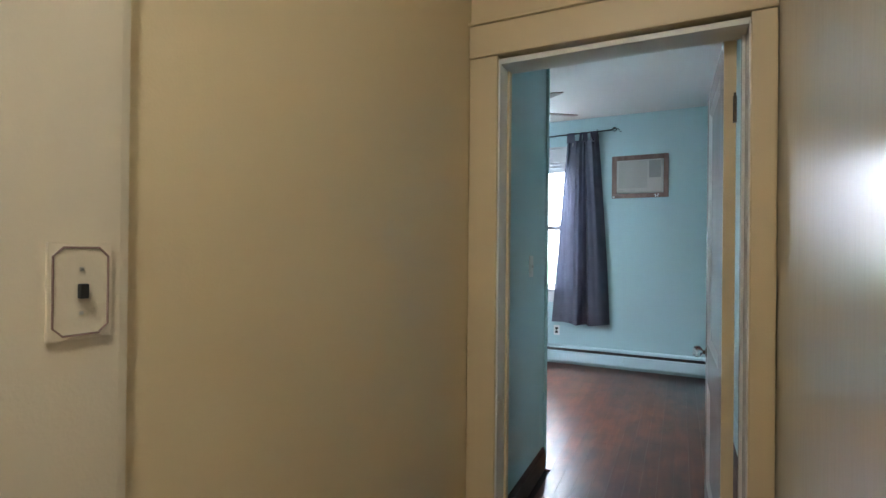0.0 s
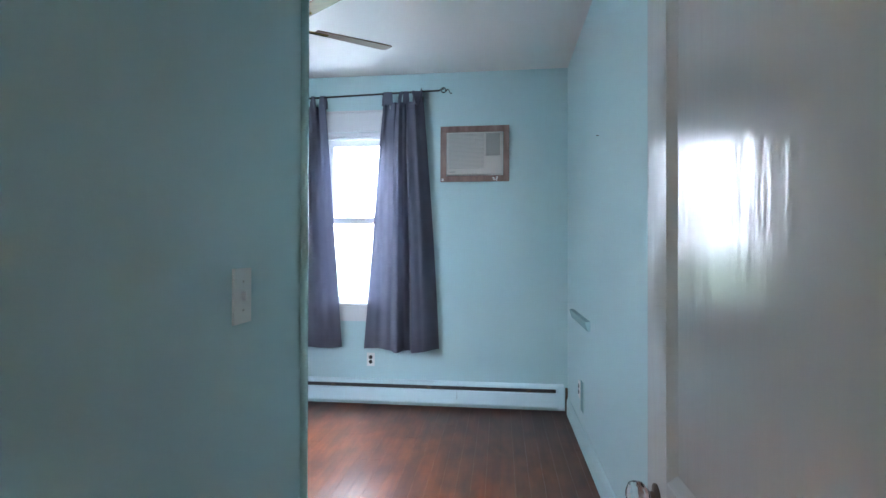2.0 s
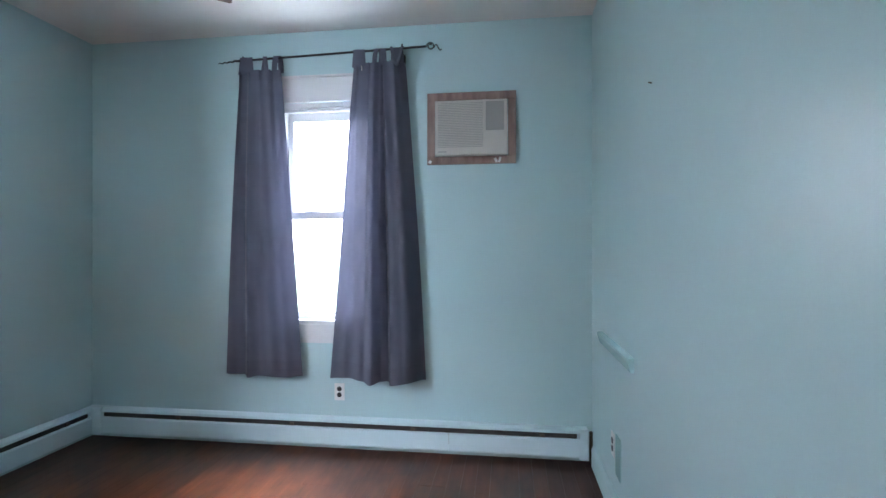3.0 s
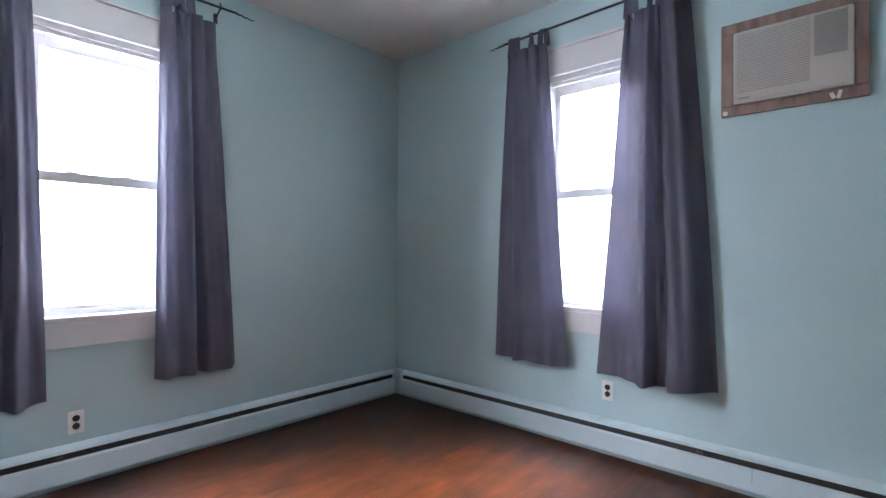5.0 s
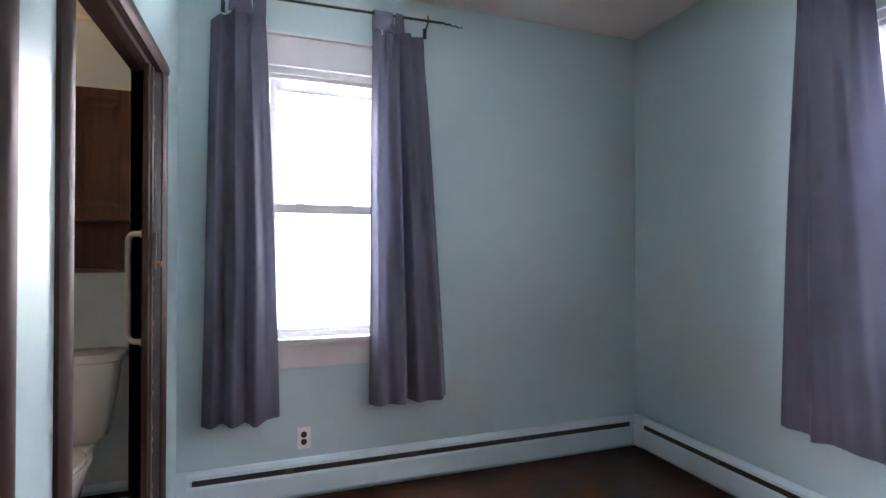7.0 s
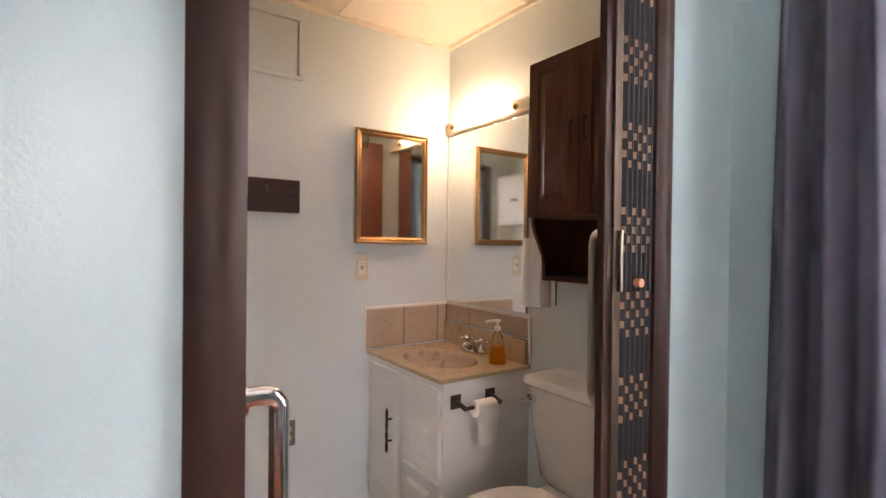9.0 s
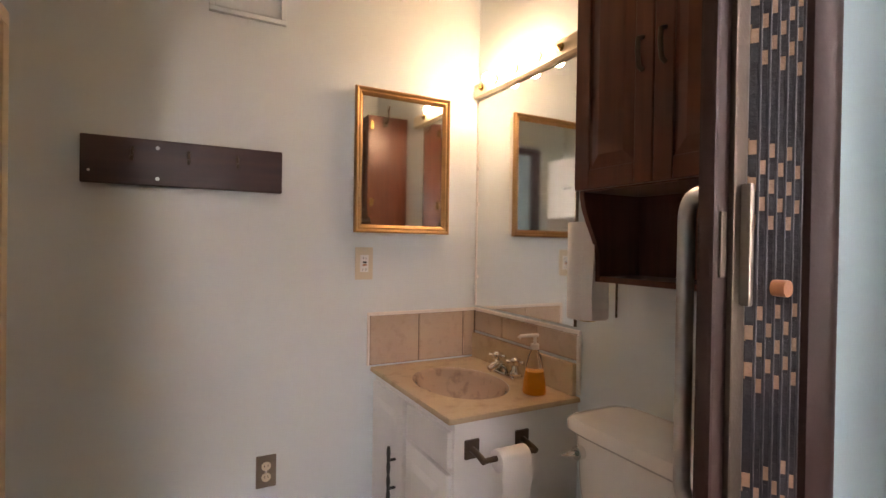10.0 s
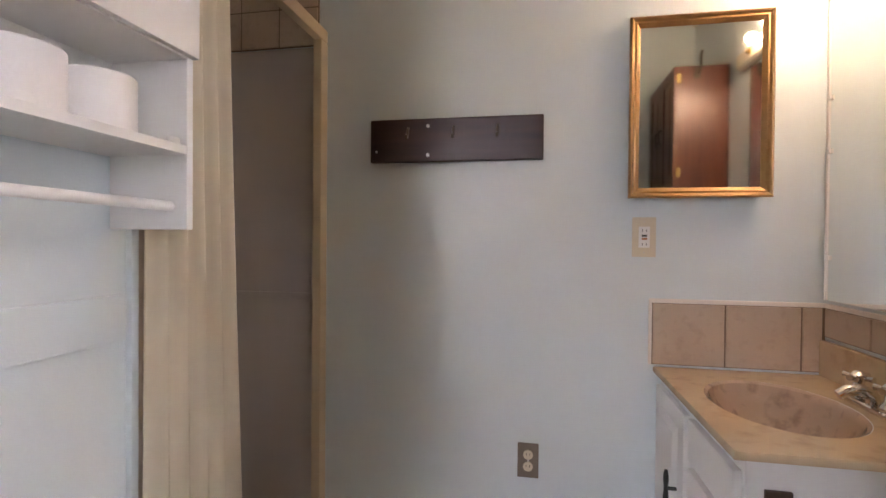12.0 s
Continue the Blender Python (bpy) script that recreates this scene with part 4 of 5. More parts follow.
def air_conditioner():
    e = thing("air_conditioner", "beige wall air conditioner in taped wooden trim", "air conditioner")
    x0, x1, z0, z1 = -1.182, -0.60, 1.913, 2.385
    t, y = 0.052, YN - 0.0005
    for n, d in (("trim_board", (x0, z1 - t, x1, z1)), ("trim_board", (x0, z0, x1, z0 + t)), ("trim_board", (x0, z0 + t + 0.0004, x0 + t, z1 - t - 0.0004)), ("trim_board", (x1 - t, z0 + t + 0.0004, x1, z1 - t - 0.0004))):
        part(n, box(d[0], y - 0.02, d[1], d[2], y, d[3], 0.003), ACWOOD, e, "wood trim under shiny tape")
    fx0, fx1, fz0, fz1 = x0 + t + 0.003, x1 - t - 0.003, z0 + t + 0.003, z1 - t - 0.003
    body = part("body", box(fx0, y - 0.03, fz0, fx1, y, fz1, 0.006), ACBEIGE, e)
    n = 26
    gx1 = fx0 + (fx1 - fx0) * 0.665
    gz0 = fz0 + 0.055
    part("grille_recess", box(fx0 + 0.018, y - 0.0312, gz0, gx1, y - 0.0302, fz1 - 0.018), ACGRILLE, body)
    for i in range(n):
        z = gz0 + 0.004 + (fz1 - 0.022 - gz0) * i / n
        part("louver", box(fx0 + 0.018, y - 0.036, z, gx1, y - 0.0315, z + 0.006, 0.0008, 1), ACBEIGE, body)
    px0, px1, pz0 = gx1 + 0.018, fx1 - 0.022, fz0 + 0.16
    part("control_door", box(px0, y - 0.035, pz0, px1, y - 0.0302, fz1 - 0.014, 0.002), ACGRILLE, body)
    for i in range(13):
        z = pz0 + 0.006 + i * 0.0125
        part("vent_slat", box(px0 + 0.006, y - 0.037, z, px1 - 0.006, y - 0.0352, z + 0.005), ACGRILLE, body)
    part("name_badge", box(fx0 + 0.02, y - 0.0315, fz0 + 0.022, fx0 + 0.075, y - 0.0302, fz0 + 0.030), ACGRILLE, body)
    part("lower_lip", box(fx0 + 0.012, y - 0.036, fz0 + 0.010, fx1 - 0.03, y - 0.0302, fz0 + 0.016, 0.002), ACBEIGE, body)
    for x, z, w, h, r in ((x0 + 0.02, z0 + 0.018, 0.02, 0.02, 20), (x1 - 0.13, z0 + 0.022, 0.016, 0.03, -25), (x1 - 0.105, z0 + 0.024, 0.014, 0.036, 15)):
        bm = placed(box(-w / 2, -0.001, -h / 2, w / 2, 0.001, h / 2, 0.0005), Matrix.Translation((x, y - 0.0225, z)) @ Matrix.Rotation(radians(r), 4, "Y"))
        part("tape_strip", bm, PLATE, e, "loose shiny tape end")
    return e


air_conditioner()


# ---- ceiling fan ----


def ceiling_fan():
    hx, hy, zb = -1.85, 4.50, 2.56
    e = thing("ceiling_fan", "ceiling fan with brown wooden blades", "ceiling fan", at=(hx, hy, 0))
    part("canopy", lathe([(0, H - 0.001), (0.07, H - 0.001), (0.07, H - 0.02), (0.045, H - 0.06), (0.0, H - 0.062)], 24), BRASS, e, "", True)
    part("downrod", rod((0, 0, H - 0.06), (0, 0, zb + 0.10), 0.012), BRASS, e, "", True)
    part("motor_housing", lathe([(0, zb + 0.12), (0.05, zb + 0.12), (0.115, zb + 0.09), (0.125, zb + 0.05), (0.11, zb + 0.012), (0.05, zb - 0.02), (0, zb - 0.022)], 32), BRASS, e, "", True)
    for k in range(5):
        m = Matrix.Rotation(radians(36 + 72 * k), 4, "Z")
        tilt = Matrix.Translation((0, 0, zb)) @ Matrix.Rotation(radians(11), 4, "X")
        out = [(0.17, -0.045), (0.30, -0.055), (0.55, -0.068), (0.60, -0.066), (0.615, -0.05), (0.615, 0.05), (0.60, 0.066), (0.55, 0.068), (0.30, 0.055), (0.17, 0.045)]
        b = part("blade", placed(prism(out, 2, -0.003, 0.003), m @ tilt), BLADE, e)
        iron = bmesh.new()
        add_box(iron, 0.09, -0.018, -0.012, 0.24, 0.018, -0.004, 0.003)
        part("blade_iron", placed(iron, m @ tilt), BRASS, b, "brass blade arm")


ceiling_fan()


# ---- folding doors ----


def frame_bar(outline_w, depth, a, b, fixed, axis, y):
    """A rounded casing bar on the south wall: vertical (axis 2) at x, or level (axis 0) at z."""
    pts = []
    for i in range(9):
        s = i / 8
        pts.append((fixed + (s - 0.5) * outline_w, y + depth * (0.45 + 0.55 * math.sin(math.pi * s))))
    pts = [(fixed - outline_w / 2, y)] + pts + [(fixed + outline_w / 2, y)]
    if axis == 2:
        return loft([[(p, q, a) for p, q in pts], [(p, q, b) for p, q in pts]])
    return loft([[(a, q, p) for p, q in pts], [(b, q, p) for p, q in pts]])


def accordion_frame(name, label, x0, x1, w, ztop, w1):
    e = thing(name, label, "door frame", "brown folding door frames")
    part("side_casing", frame_bar(w, 0.022, 0, ztop - w, x0 + w / 2, 2, BY + 0.0005), BRONZE, e, "", True)
    part("side_casing", frame_bar(w1, 0.022, 0, ztop - w, x1 - w1 / 2, 2, BY + 0.0005), BRONZE, e, "", True)
    part("head_casing", frame_bar(w, 0.022, x0, x1, ztop - w / 2, 0, BY + 0.0005), BRONZE, e, "", True)
    part("jamb_liner", box(x0 + w - 0.012, 3.118, 0, x0 + w, BY, ztop - w, 0.002), BRONZE, e)
    part("jamb_liner", box(x1 - w1, 3.118, 0, x1 - w1 + 0.012, BY, ztop - w, 0.002), BRONZE, e)
    part("head_liner", box(x0 + w, 3.118, ztop - w, x1 - w1, BY, ztop - w + 0.012, 0.002), BRONZE, e)
    tr = part("track", box(x0 + w + 0.001, 3.175, ztop - w - 0.022, x1 - w1 - 0.001, 3.215, ztop - w - 0.0005, 0.002), BRONZE, e)
    return e


accordion_frame("bath_door_frame", "dark bronze rounded frame of the bathroom doorway", -3.325, -2.165, 0.075, 2.195, 0.08)
accordion_frame("closet_door_frame", "dark bronze rounded frame of the closet doorway", -1.972, -1.225, 0.085, 2.16, 0.085)


def d_handle(parent, base, top, away, r, m, name="pull_handle"):
    """A round D-shaped pull between two points, standing off by the vector away."""
    b, t, w = Vector(base), Vector(top), Vector(away)
    pts = [t, t + w * 0.55]
    for i in range(1, 7):
        a = i / 6 * math.pi / 2
        pts.append(t + w * (0.55 + 0.45 * math.sin(a)) + (b - t).normalized() * w.length * 0.45 * (1 - math.cos(a)))
    for i in range(6, -1, -1):
        a = i / 6 * math.pi / 2
        pts.append(b + w * (0.55 + 0.45 * math.sin(a)) + (t - b).normalized() * w.length * 0.45 * (1 - math.cos(a)))
    pts.append(b)
    h = part(name, sweep(pts, r, 14), m, parent, "round D-shaped metal handle", True)
    for p in (t, b):
        part("rosette", rod(p, p + w * 0.08, r * 1.7), m, h, "", True)
    return h


def bath_folding_door():
    e = thing("folding_door", "folded woven reed accordion door, black with tan checks", "folding door")
    z0, z1 = ZB + 0.012, 2.095
    post = part("lead_post", box(-3.116, 3.204, z0, -3.062, 3.226, z1, 0.005), BRONZE, e, "dark bronze lead post")
    part("post_strip", box(-3.1155, 3.2265, z0, -3.088, 3.234, z1, 0.003), DARKMETAL, post, "dull metal edge strip")
    latch = part("latch_pull", box(-3.110, 3.2345, 1.275, -3.100, 3.247, 1.425, 0.004), STEEL, post, "satin metal pull")
    part("latch_plate", box(-3.083, 3.2265, 1.31, -3.072, 3.229, 1.39, 0.001), DARKMETAL, post, "small dark latch plate")
    d_handle(post, (-3.098, 3.204, 0.985), (-3.098, 3.204, 1.418), (-0.03, -0.062, 0), 0.0115, SATIN)
    # folds: thin uprights zigzagging behind one another, reeds woven across in banded checks
    n = 12
    x0, x1 = -3.118, -3.24
    for i in range(n):
        xa = x0 + (x1 - x0) * i / n
        xb = x0 + (x1 - x0) * (i + 1) / n
        ya, yb = (3.232, 3.218) if i % 2 == 0 else (3.218, 3.232)
        th = 0.0012
        dx = xb - xa
        fv = [(xa, ya), (xb, yb), (xb + th, yb), (xa + th, ya)]
        f = part("fold", loft([[(x, y, z0) for x, y in fv], [(x, y, z1) for x, y in fv]]), WOVEN_BASE, e, "black reed fold")
        for mt, pn in ((WOVEN_TAN, 0), (WOVEN_GREY, 1)):
            bm = bmesh.new()
            z = z0 + 0.03
            row = 0
            while z < z1 - 0.03:
                k = row % 9
                pick = (row + i // 2) % 2 == 0
                if k < 5 and pick == (mt is WOVEN_TAN):
                    a = [(xa + dx * s, ya + (yb - ya) * s) for s in (0.08, 0.92)]
                    h = 0.018
                    c = [(a[0][0], a[0][1] - 0.002), (a[1][0], a[1][1] - 0.002), (a[1][0], a[1][1] + 0.0022), (a[0][0], a[0][1] + 0.0022)]
                    lo = [bm.verts.new((x, y, z)) for x, y in c]
                    hi = [bm.verts.new((x, y, z + h)) for x, y in c]
                    for q in range(4):
                        bm.faces.new((lo[q], lo[(q + 1) % 4], hi[(q + 1) % 4], hi[q]))
                    bm.faces.new(lo)
                    bm.faces.new(hi)
                z += 0.0235
                row += 1
            if len(bm.faces):
                part("reed_weave", bm, mt, f, "tan woven reeds" if pn == 0 else "grey woven reeds")
            else:
                bm.free()
        rim = rod((xb, max(ya, yb) + 0.001, z0), (xb, max(ya, yb) + 0.001, z1), 0.0022, n=8) if i % 2 else None
        if rim is not None:
            part("fold_cord", rim, WOVEN_GREY, f)
    part("button", rod((-3.18, 3.233, 1.295), (-3.18, 3.250, 1.295), 0.011), RUST, e, "copper brown wooden button", True)


bath_folding_door()

gh = thing("grab_handle", "satin metal grab handle on the bronze door jamb", "handle")
d_handle(gh, (-2.2475, 3.205, 0.77), (-2.2475, 3.205, 1.15), (-0.055, 0, 0), 0.016, CHROME)


def closet_door():
    e = thing("closet_folding_door", "closed dark bronze vinyl accordion closet door", "folding door")
    z0, z1 = 0.012, 2.05
    x0, x1 = -1.886, -1.311
    post = part("lead_post", box(x0, 3.178, z0, x0 + 0.08, 3.214, z1, 0.006), BRONZE, e)
    part("pull", box(x0 + 0.05, 3.2145, 1.28, x0 + 0.074, 3.25, 1.42, 0.010, 3), BLACK, post, "black plastic pull")
    n = 9
    for i in range(n):
        xa = x0 + 0.081 + (x1 - x0 - 0.081) * i / n
        xb = x0 + 0.081 + (x1 - x0 - 0.081) * (i + 1) / n
        ya, yb = (3.212, 3.18) if i % 2 == 0 else (3.18, 3.212)
        fv = [(xa, ya), (xb, yb), (xb, yb - 0.003), (xa, ya - 0.003)]
        part("fold", loft([[(x, y, z0) for x, y in fv], [(x, y, z1) for x, y in fv]]), BRONZE, e)


closet_door()

# ---- bathroom ----


def hook_rack():
    e = thing("hook_rack", "dark stained wooden board with small hooks", "hook rack")
    part("board", box(-2.812, YS + 0.0005, 1.522, -2.212, YS + 0.024, 1.672, 0.006), RACKWOOD, e)
    for i, x in enumerate((-2.35, -2.51, -2.66)):
        part("hook", sweep([(x, YS + 0.024, 1.64), (x, YS + 0.034, 1.632), (x, YS + 0.036, 1.612), (x, YS + 0.048, 1.60), (x, YS + 0.054, 1.612)], 0.005, 8), DARKMETAL, e, "", True)
    for z in (1.545, 1.645):
        part("screw", rod((-2.42, YS + 0.024, z), (-2.42, YS + 0.027, z), 0.006, n=12), SCREW, e, "bright screw head")
    part("screw", rod((-2.235, YS + 0.024, 1.56), (-2.235, YS + 0.027, 1.56), 0.004, n=12), SCREW, e, "bright screw head")


hook_rack()


def medicine_mirror():
    e = thing("framed_mirror", "gold framed mirror cabinet above the sink corner", "mirror")
    x0, x1, z0, z1 = -3.487, -3.075, 1.388, 1.953
    y0, y1 = YS + 0.0005, YS + 0.062
    part("cabinet_body", box(x0 + 0.012, y0, z0 + 0.012, x1 - 0.012, y1 - 0.022, z1 - 0.012), CABWHITE, e)
    w = 0.032
    f = bmesh.new()
    prof = [(0.0, 0.0), (0.0, 0.014), (0.005, 0.020), (0.010, 0.018), (0.014, 0.012), (0.020, 0.013), (0.025, 0.009), (0.032, 0.003), (0.032, 0.0)]
    rings = []
    for sx, sz in ((0, 0), (1, 0), (1, 1), (0, 1)):
        r = []
        for d, h in prof:
            x = x0 + d if sx == 0 else x1 - d
            z = z0 + d if sz == 0 else z1 - d
            r.append(f.verts.new((x, y1 - 0.021 + h * 1.05, z)))
        rings.append(r)
    for i in range(4):
        a, b = rings[i], rings[(i + 1) % 4]
        for k in range(len(prof) - 1):
            f.faces.new((a[k], b[k], b[k + 1], a[k + 1]))
    part("gold_frame", f, GOLD, e, "gold painted molded frame")
    part("mirror_glass", box(x0 + w - 0.004, y1 - 0.0215, z0 + w - 0.004, x1 - w + 0.004, y1 - 0.0185, z1 - w + 0.004), MIRROR, e)


medicine_mirror()


def wall_mirror():
    e = thing("wall_mirror", "large frameless mirror above the sink", "mirror")
    part("mirror_glass", box(XW + 0.0005, YS + 0.014, 1.078, XW + 0.006, 2.355, 1.985, 0.001, 1), MIRROR, e)
    part("edge_strip", box(XW + 0.0005, 2.3555, 1.078, XW + 0.008, 2.362, 1.985), DARKMETAL, e)
    part("side_channel", box(XW + 0.0005, YS + 0.004, 1.078, XW + 0.010, YS + 0.0135, 1.985, 0.002), CABWHITE, e)
    for z in (1.20, 1.52, 1.68):
        part("mirror_clip", box(XW + 0.006, YS + 0.008, z, XW + 0.013, YS + 0.024, z + 0.014, 0.002), PLATE, e)


wall_mirror()


def vanity_light():
    e = thing("vanity_light", "cream bar light with glowing globe bulbs", "wall light")
    part("bar", loft([[(XW + d, y, z) for d, z in ((0.0005, 1.99), (0.022, 1.99), (0.032, 1.998), (0.032, 2.05), (0.022, 2.058), (0.0005, 2.058))] for y in (YS + 0.012, 2.44)]), IVORY, e, "cream metal bar")
    for y in (1.80, 2.30):
        part("finial", lathe([(0, 0), (0.014, 0.001), (0.014, 0.006), (0.008, 0.01), (0.009, 0.016), (0.0, 0.02)], 16, Matrix.Translation((XW + 0.032, y, 2.024)) @ Matrix.Rotation(radians(90), 4, "Y")), BRASS, e, "", True)
    for y in (1.90, 2.04, 2.18):
        s = part("socket", rod((XW + 0.032, y, 2.03), (XW + 0.042, y, 2.03), 0.017), BRASS, e, "", True)
        r = 0.020
        part("bulb", lathe([(0.012, 0.0)] + [(r * math.sin(a), 0.012 + r - r * math.cos(a)) for a in [i * math.pi / 12 for i in range(2, 12)]] + [(0, 0.012 + 2 * r)], 20, Matrix.Translation((XW + 0.042, y, 2.03)) @ Matrix.Rotation(radians(90), 4, "Y")), BULB, s, "lit warm globe bulb", True)


vanity_light()


def vanity():
    e = thing("vanity_cabinet", "white vanity cabinet with raised panels and dark handles", "cabinet")
    x1, y0, y1, zt = -3.190, YS + 0.003, 2.376, 0.833
    part("side_panel", box(XW + 0.001, y0, ZB, x1, y0 + 0.016, zt, 0.001, 1), CABWHITE, e)
    part("side_panel", box(XW + 0.001, y1 - 0.016, ZB, x1, y1, zt, 0.001, 1), CABWHITE, e)
    part("front_frame", box(x1 - 0.016, y0 + 0.0165, ZB, x1, y1 - 0.0165, zt), CABWHITE, e)
    part("bottom_board", box(XW + 0.001, y0 + 0.0165, 0.1205, x1 - 0.0165, y1 - 0.0165, 0.14), CABWHITE, e)

    def front(name, ya, yb, za, zb_, raised):
        d = part(name, box(x1 + 0.0005, ya, za, x1 + 0.018, yb, zb_, 0.005), CABWHITE, e)
        if raised:
            c = 0.05
            bm = bmesh.new()
            o = [(ya + c, za + c), (yb - c, za + c), (yb - c, zb_ - c), (ya + c, zb_ - c)]
            i2 = [(ya + c + 0.022, za + c + 0.022), (yb - c - 0.022, za + c + 0.022), (yb - c - 0.022, zb_ - c - 0.022), (ya + c + 0.022, zb_ - c - 0.022)]
            a = [bm.verts.new((x1 + 0.0182, *p)) for p in o]
            b = [bm.verts.new((x1 + 0.027, *p)) for p in i2]
            for k in range(4):
                bm.faces.new((a[k], a[(k + 1) % 4], b[(k + 1) % 4], b[k]))
            bm.faces.new(b)
            bm.faces.new(a)
            part("raised_panel", bm, CABWHITE, d)
        return d
    d = front("door", y0 + 0.02, 2.04, 0.17, 0.80, True)
    hy = 1.985
    h = part("handle", sweep([(x1 + 0.045, hy, 0.43 + 0.2 * i / 14) for i in range(15)], lambda s: 0.0045 + 0.003 * abs(math.sin(s * 3.14 * 4)), 10), IRON, d, "black spiral bar handle", True)
    for z in (0.48, 0.58):
        part("handle_post", rod((x1 + 0.018, hy, z), (x1 + 0.045, hy, z), 0.005), IRON, h)
    front("drawer", 2.075, y1 - 0.01, 0.70, 0.805, False)
    front("drawer", 2.075, y1 - 0.01, 0.445, 0.68, True)
    front("drawer", 2.075, y1 - 0.01, 0.17, 0.425, True)
    part("plinth", box(XW + 0.001, y0 + 0.002, ZB - 0.0005, x1 - 0.04, y1 - 0.004, 0.12), CABWHITE, e)


vanity()


def sink_top():
    """Moulded top with an oval bowl sunk in it."""
    e = thing("sink_top", "beige cultured marble vanity top with oval bowl", "sink")
    x0, x1, y0, y1, z = XW + 0.003, -3.166, YS + 0.003, 2.388, 0.850
    cx, cy, a, b = -3.385, 2.062, 0.150, 0.203
    n = 48
    bm = bmesh.new()
    rings = []

    def rect(t):
        c, s = math.cos(t), math.sin(t)
        hx, hy = (x1 - x0) / 2, (y1 - y0) / 2
        mx, my = (x0 + x1) / 2, (y0 + y1) / 2
        k = min(hx / abs(c) if abs(c) > 1e-6 else 1e9, hy / abs(s) if abs(s) > 1e-6 else 1e9)
        return mx + k * c, my + k * s
    ts = [2 * math.pi * i / n for i in range(n)]
    corner = [math.atan2(sy * (y1 - y0), sx * (x1 - x0)) % (2 * math.pi) for sx in (1, -1) for sy in (1, -1)]
    for c in corner:
        k = min(range(n), key=lambda i: abs(ts[i] - c))
        ts[k] = c
    rings.append([(*rect(t), z - 0.016) for t in ts])
    rings.append([(*rect(t), z - 0.006) for t in ts])
    rings.append([(rect(t)[0] * 0.99 + cx * 0.01, rect(t)[1] * 0.99 + cy * 0.01, z) for t in ts])
    rings.append([(cx + a * 1.06 * math.cos(t), cy + b * 1.06 * math.sin(t), z + 0.001) for t in ts])
    vs = [[bm.verts.new(p) for p in r] for r in rings]
    for p, q in zip(vs, vs[1:]):
        for k in range(n):
            bm.faces.new((p[k], p[(k + 1) % n], q[(k + 1) % n], q[k]))
    part("counter", bm, MARBLE, e, "", True)
    bowl = bmesh.new()
    vs = []
    for s, dz in ((1.06, 0.001), (1.0, -0.004), (0.96, -0.02), (0.88, -0.055), (0.72, -0.09), (0.45, -0.115), (0.15, -0.125), (0.06, -0.126)):
        vs.append([bowl.verts.new((cx + a * s * math.cos(t) - 0.02 * (1 - s), cy + b * s * math.sin(t), z + dz)) for t in ts])
    for p, q in zip(vs, vs[1:]):
        for k in range(n):
            bowl.faces.new((p[k], p[(k + 1) % n], q[(k + 1) % n], q[k]))
    bowl.faces.new(vs[-1])
    bo = part("bowl", bowl, BOWL, e, "brown veined marble bowl", True)
    part("drain", rod((cx - 0.02, cy, z - 0.126), (cx - 0.02, cy, z - 0.122), 0.02), CHROME, bo, "", True)
    part("back_lip", box(XW + 0.003, YS + 0.012, z + 0.0005, XW + 0.024, 2.372, z + 0.108, 0.006), MARBLE, e)


sink_top()


def faucet():
    e = thing("faucet", "chrome two-handle bathroom faucet", "faucet")
    x, y, z = -3.585, 2.068, 0.8495
    part("base_plate", box(x - 0.025, y - 0.075, z, x + 0.025, y + 0.075, z + 0.018, 0.008, 3), CHROME, e, "", True)
    part("spout", sweep([(x, y, z + 0.012), (x + 0.006, y, z + 0.038), (x + 0.03, y, z + 0.05), (x + 0.058, y, z + 0.046), (x + 0.076, y, z + 0.034)], lambda s: 0.017 - 0.005 * s, 14), CHROME, e, "", True)
    for s in (-1, 1):
        cy = y + s * 0.058
        k = part("handle_hub", lathe([(0.022, 0.0), (0.024, 0.008), (0.014, 0.022), (0.012, 0.036), (0.017, 0.042), (0.018, 0.056), (0.010, 0.064), (0, 0.066)], 18, Matrix.Translation((x, cy, z + 0.018))), CHROME, e, "", True)
        for q in range(4):
            t = q * math.pi / 2 + 0.5
            c, d = math.cos(t), math.sin(t)
            part("cross_arm", sweep([(x + 0.012 * c, cy + 0.012 * d, z + 0.066), (x + 0.024 * c, cy + 0.024 * d, z + 0.067), (x + 0.034 * c, cy + 0.034 * d, z + 0.067)], lambda v: 0.005 + 0.003 * v, 10), CHROME, k, "", True)


faucet()


def soap_bottle():
    e = thing("soap_bottle", "clear pump bottle half full of orange soap", "soap bottle", at=(-3.545, 2.288, 0.8502))
    bottle = part("bottle", lathe([(0, 0), (0.040, 0.0), (0.044, 0.006), (0.041, 0.045), (0.032, 0.10), (0.025, 0.14), (0.016, 0.155), (0.014, 0.165), (0, 0.165)], 28), PUMP, e, "", True)
    bottle.visible_shadow = False
    part("liquid", lathe([(0, 0.003), (0.038, 0.003), (0.0415, 0.008), (0.0385, 0.045), (0.0325, 0.085), (0, 0.085)], 28), SOAP, e, "orange liquid soap", True)
    p = part("pump", rod((0, 0, 0.1655), (0, 0, 0.185), 0.016), PLATE, e, "white pump head", True)
    part("pump_stem", rod((0, 0, 0.185), (0, 0, 0.212), 0.006), PLATE, p)
    e.scale = (0.9, 0.9, 0.9)
    part("nozzle", sweep([(-0.014, 0, 0.216), (0.01, 0, 0.218), (0.05, -0.022, 0.214), (0.056, -0.024, 0.206)], 0.007, 10), PLATE, p, "", True)


soap_bottle()


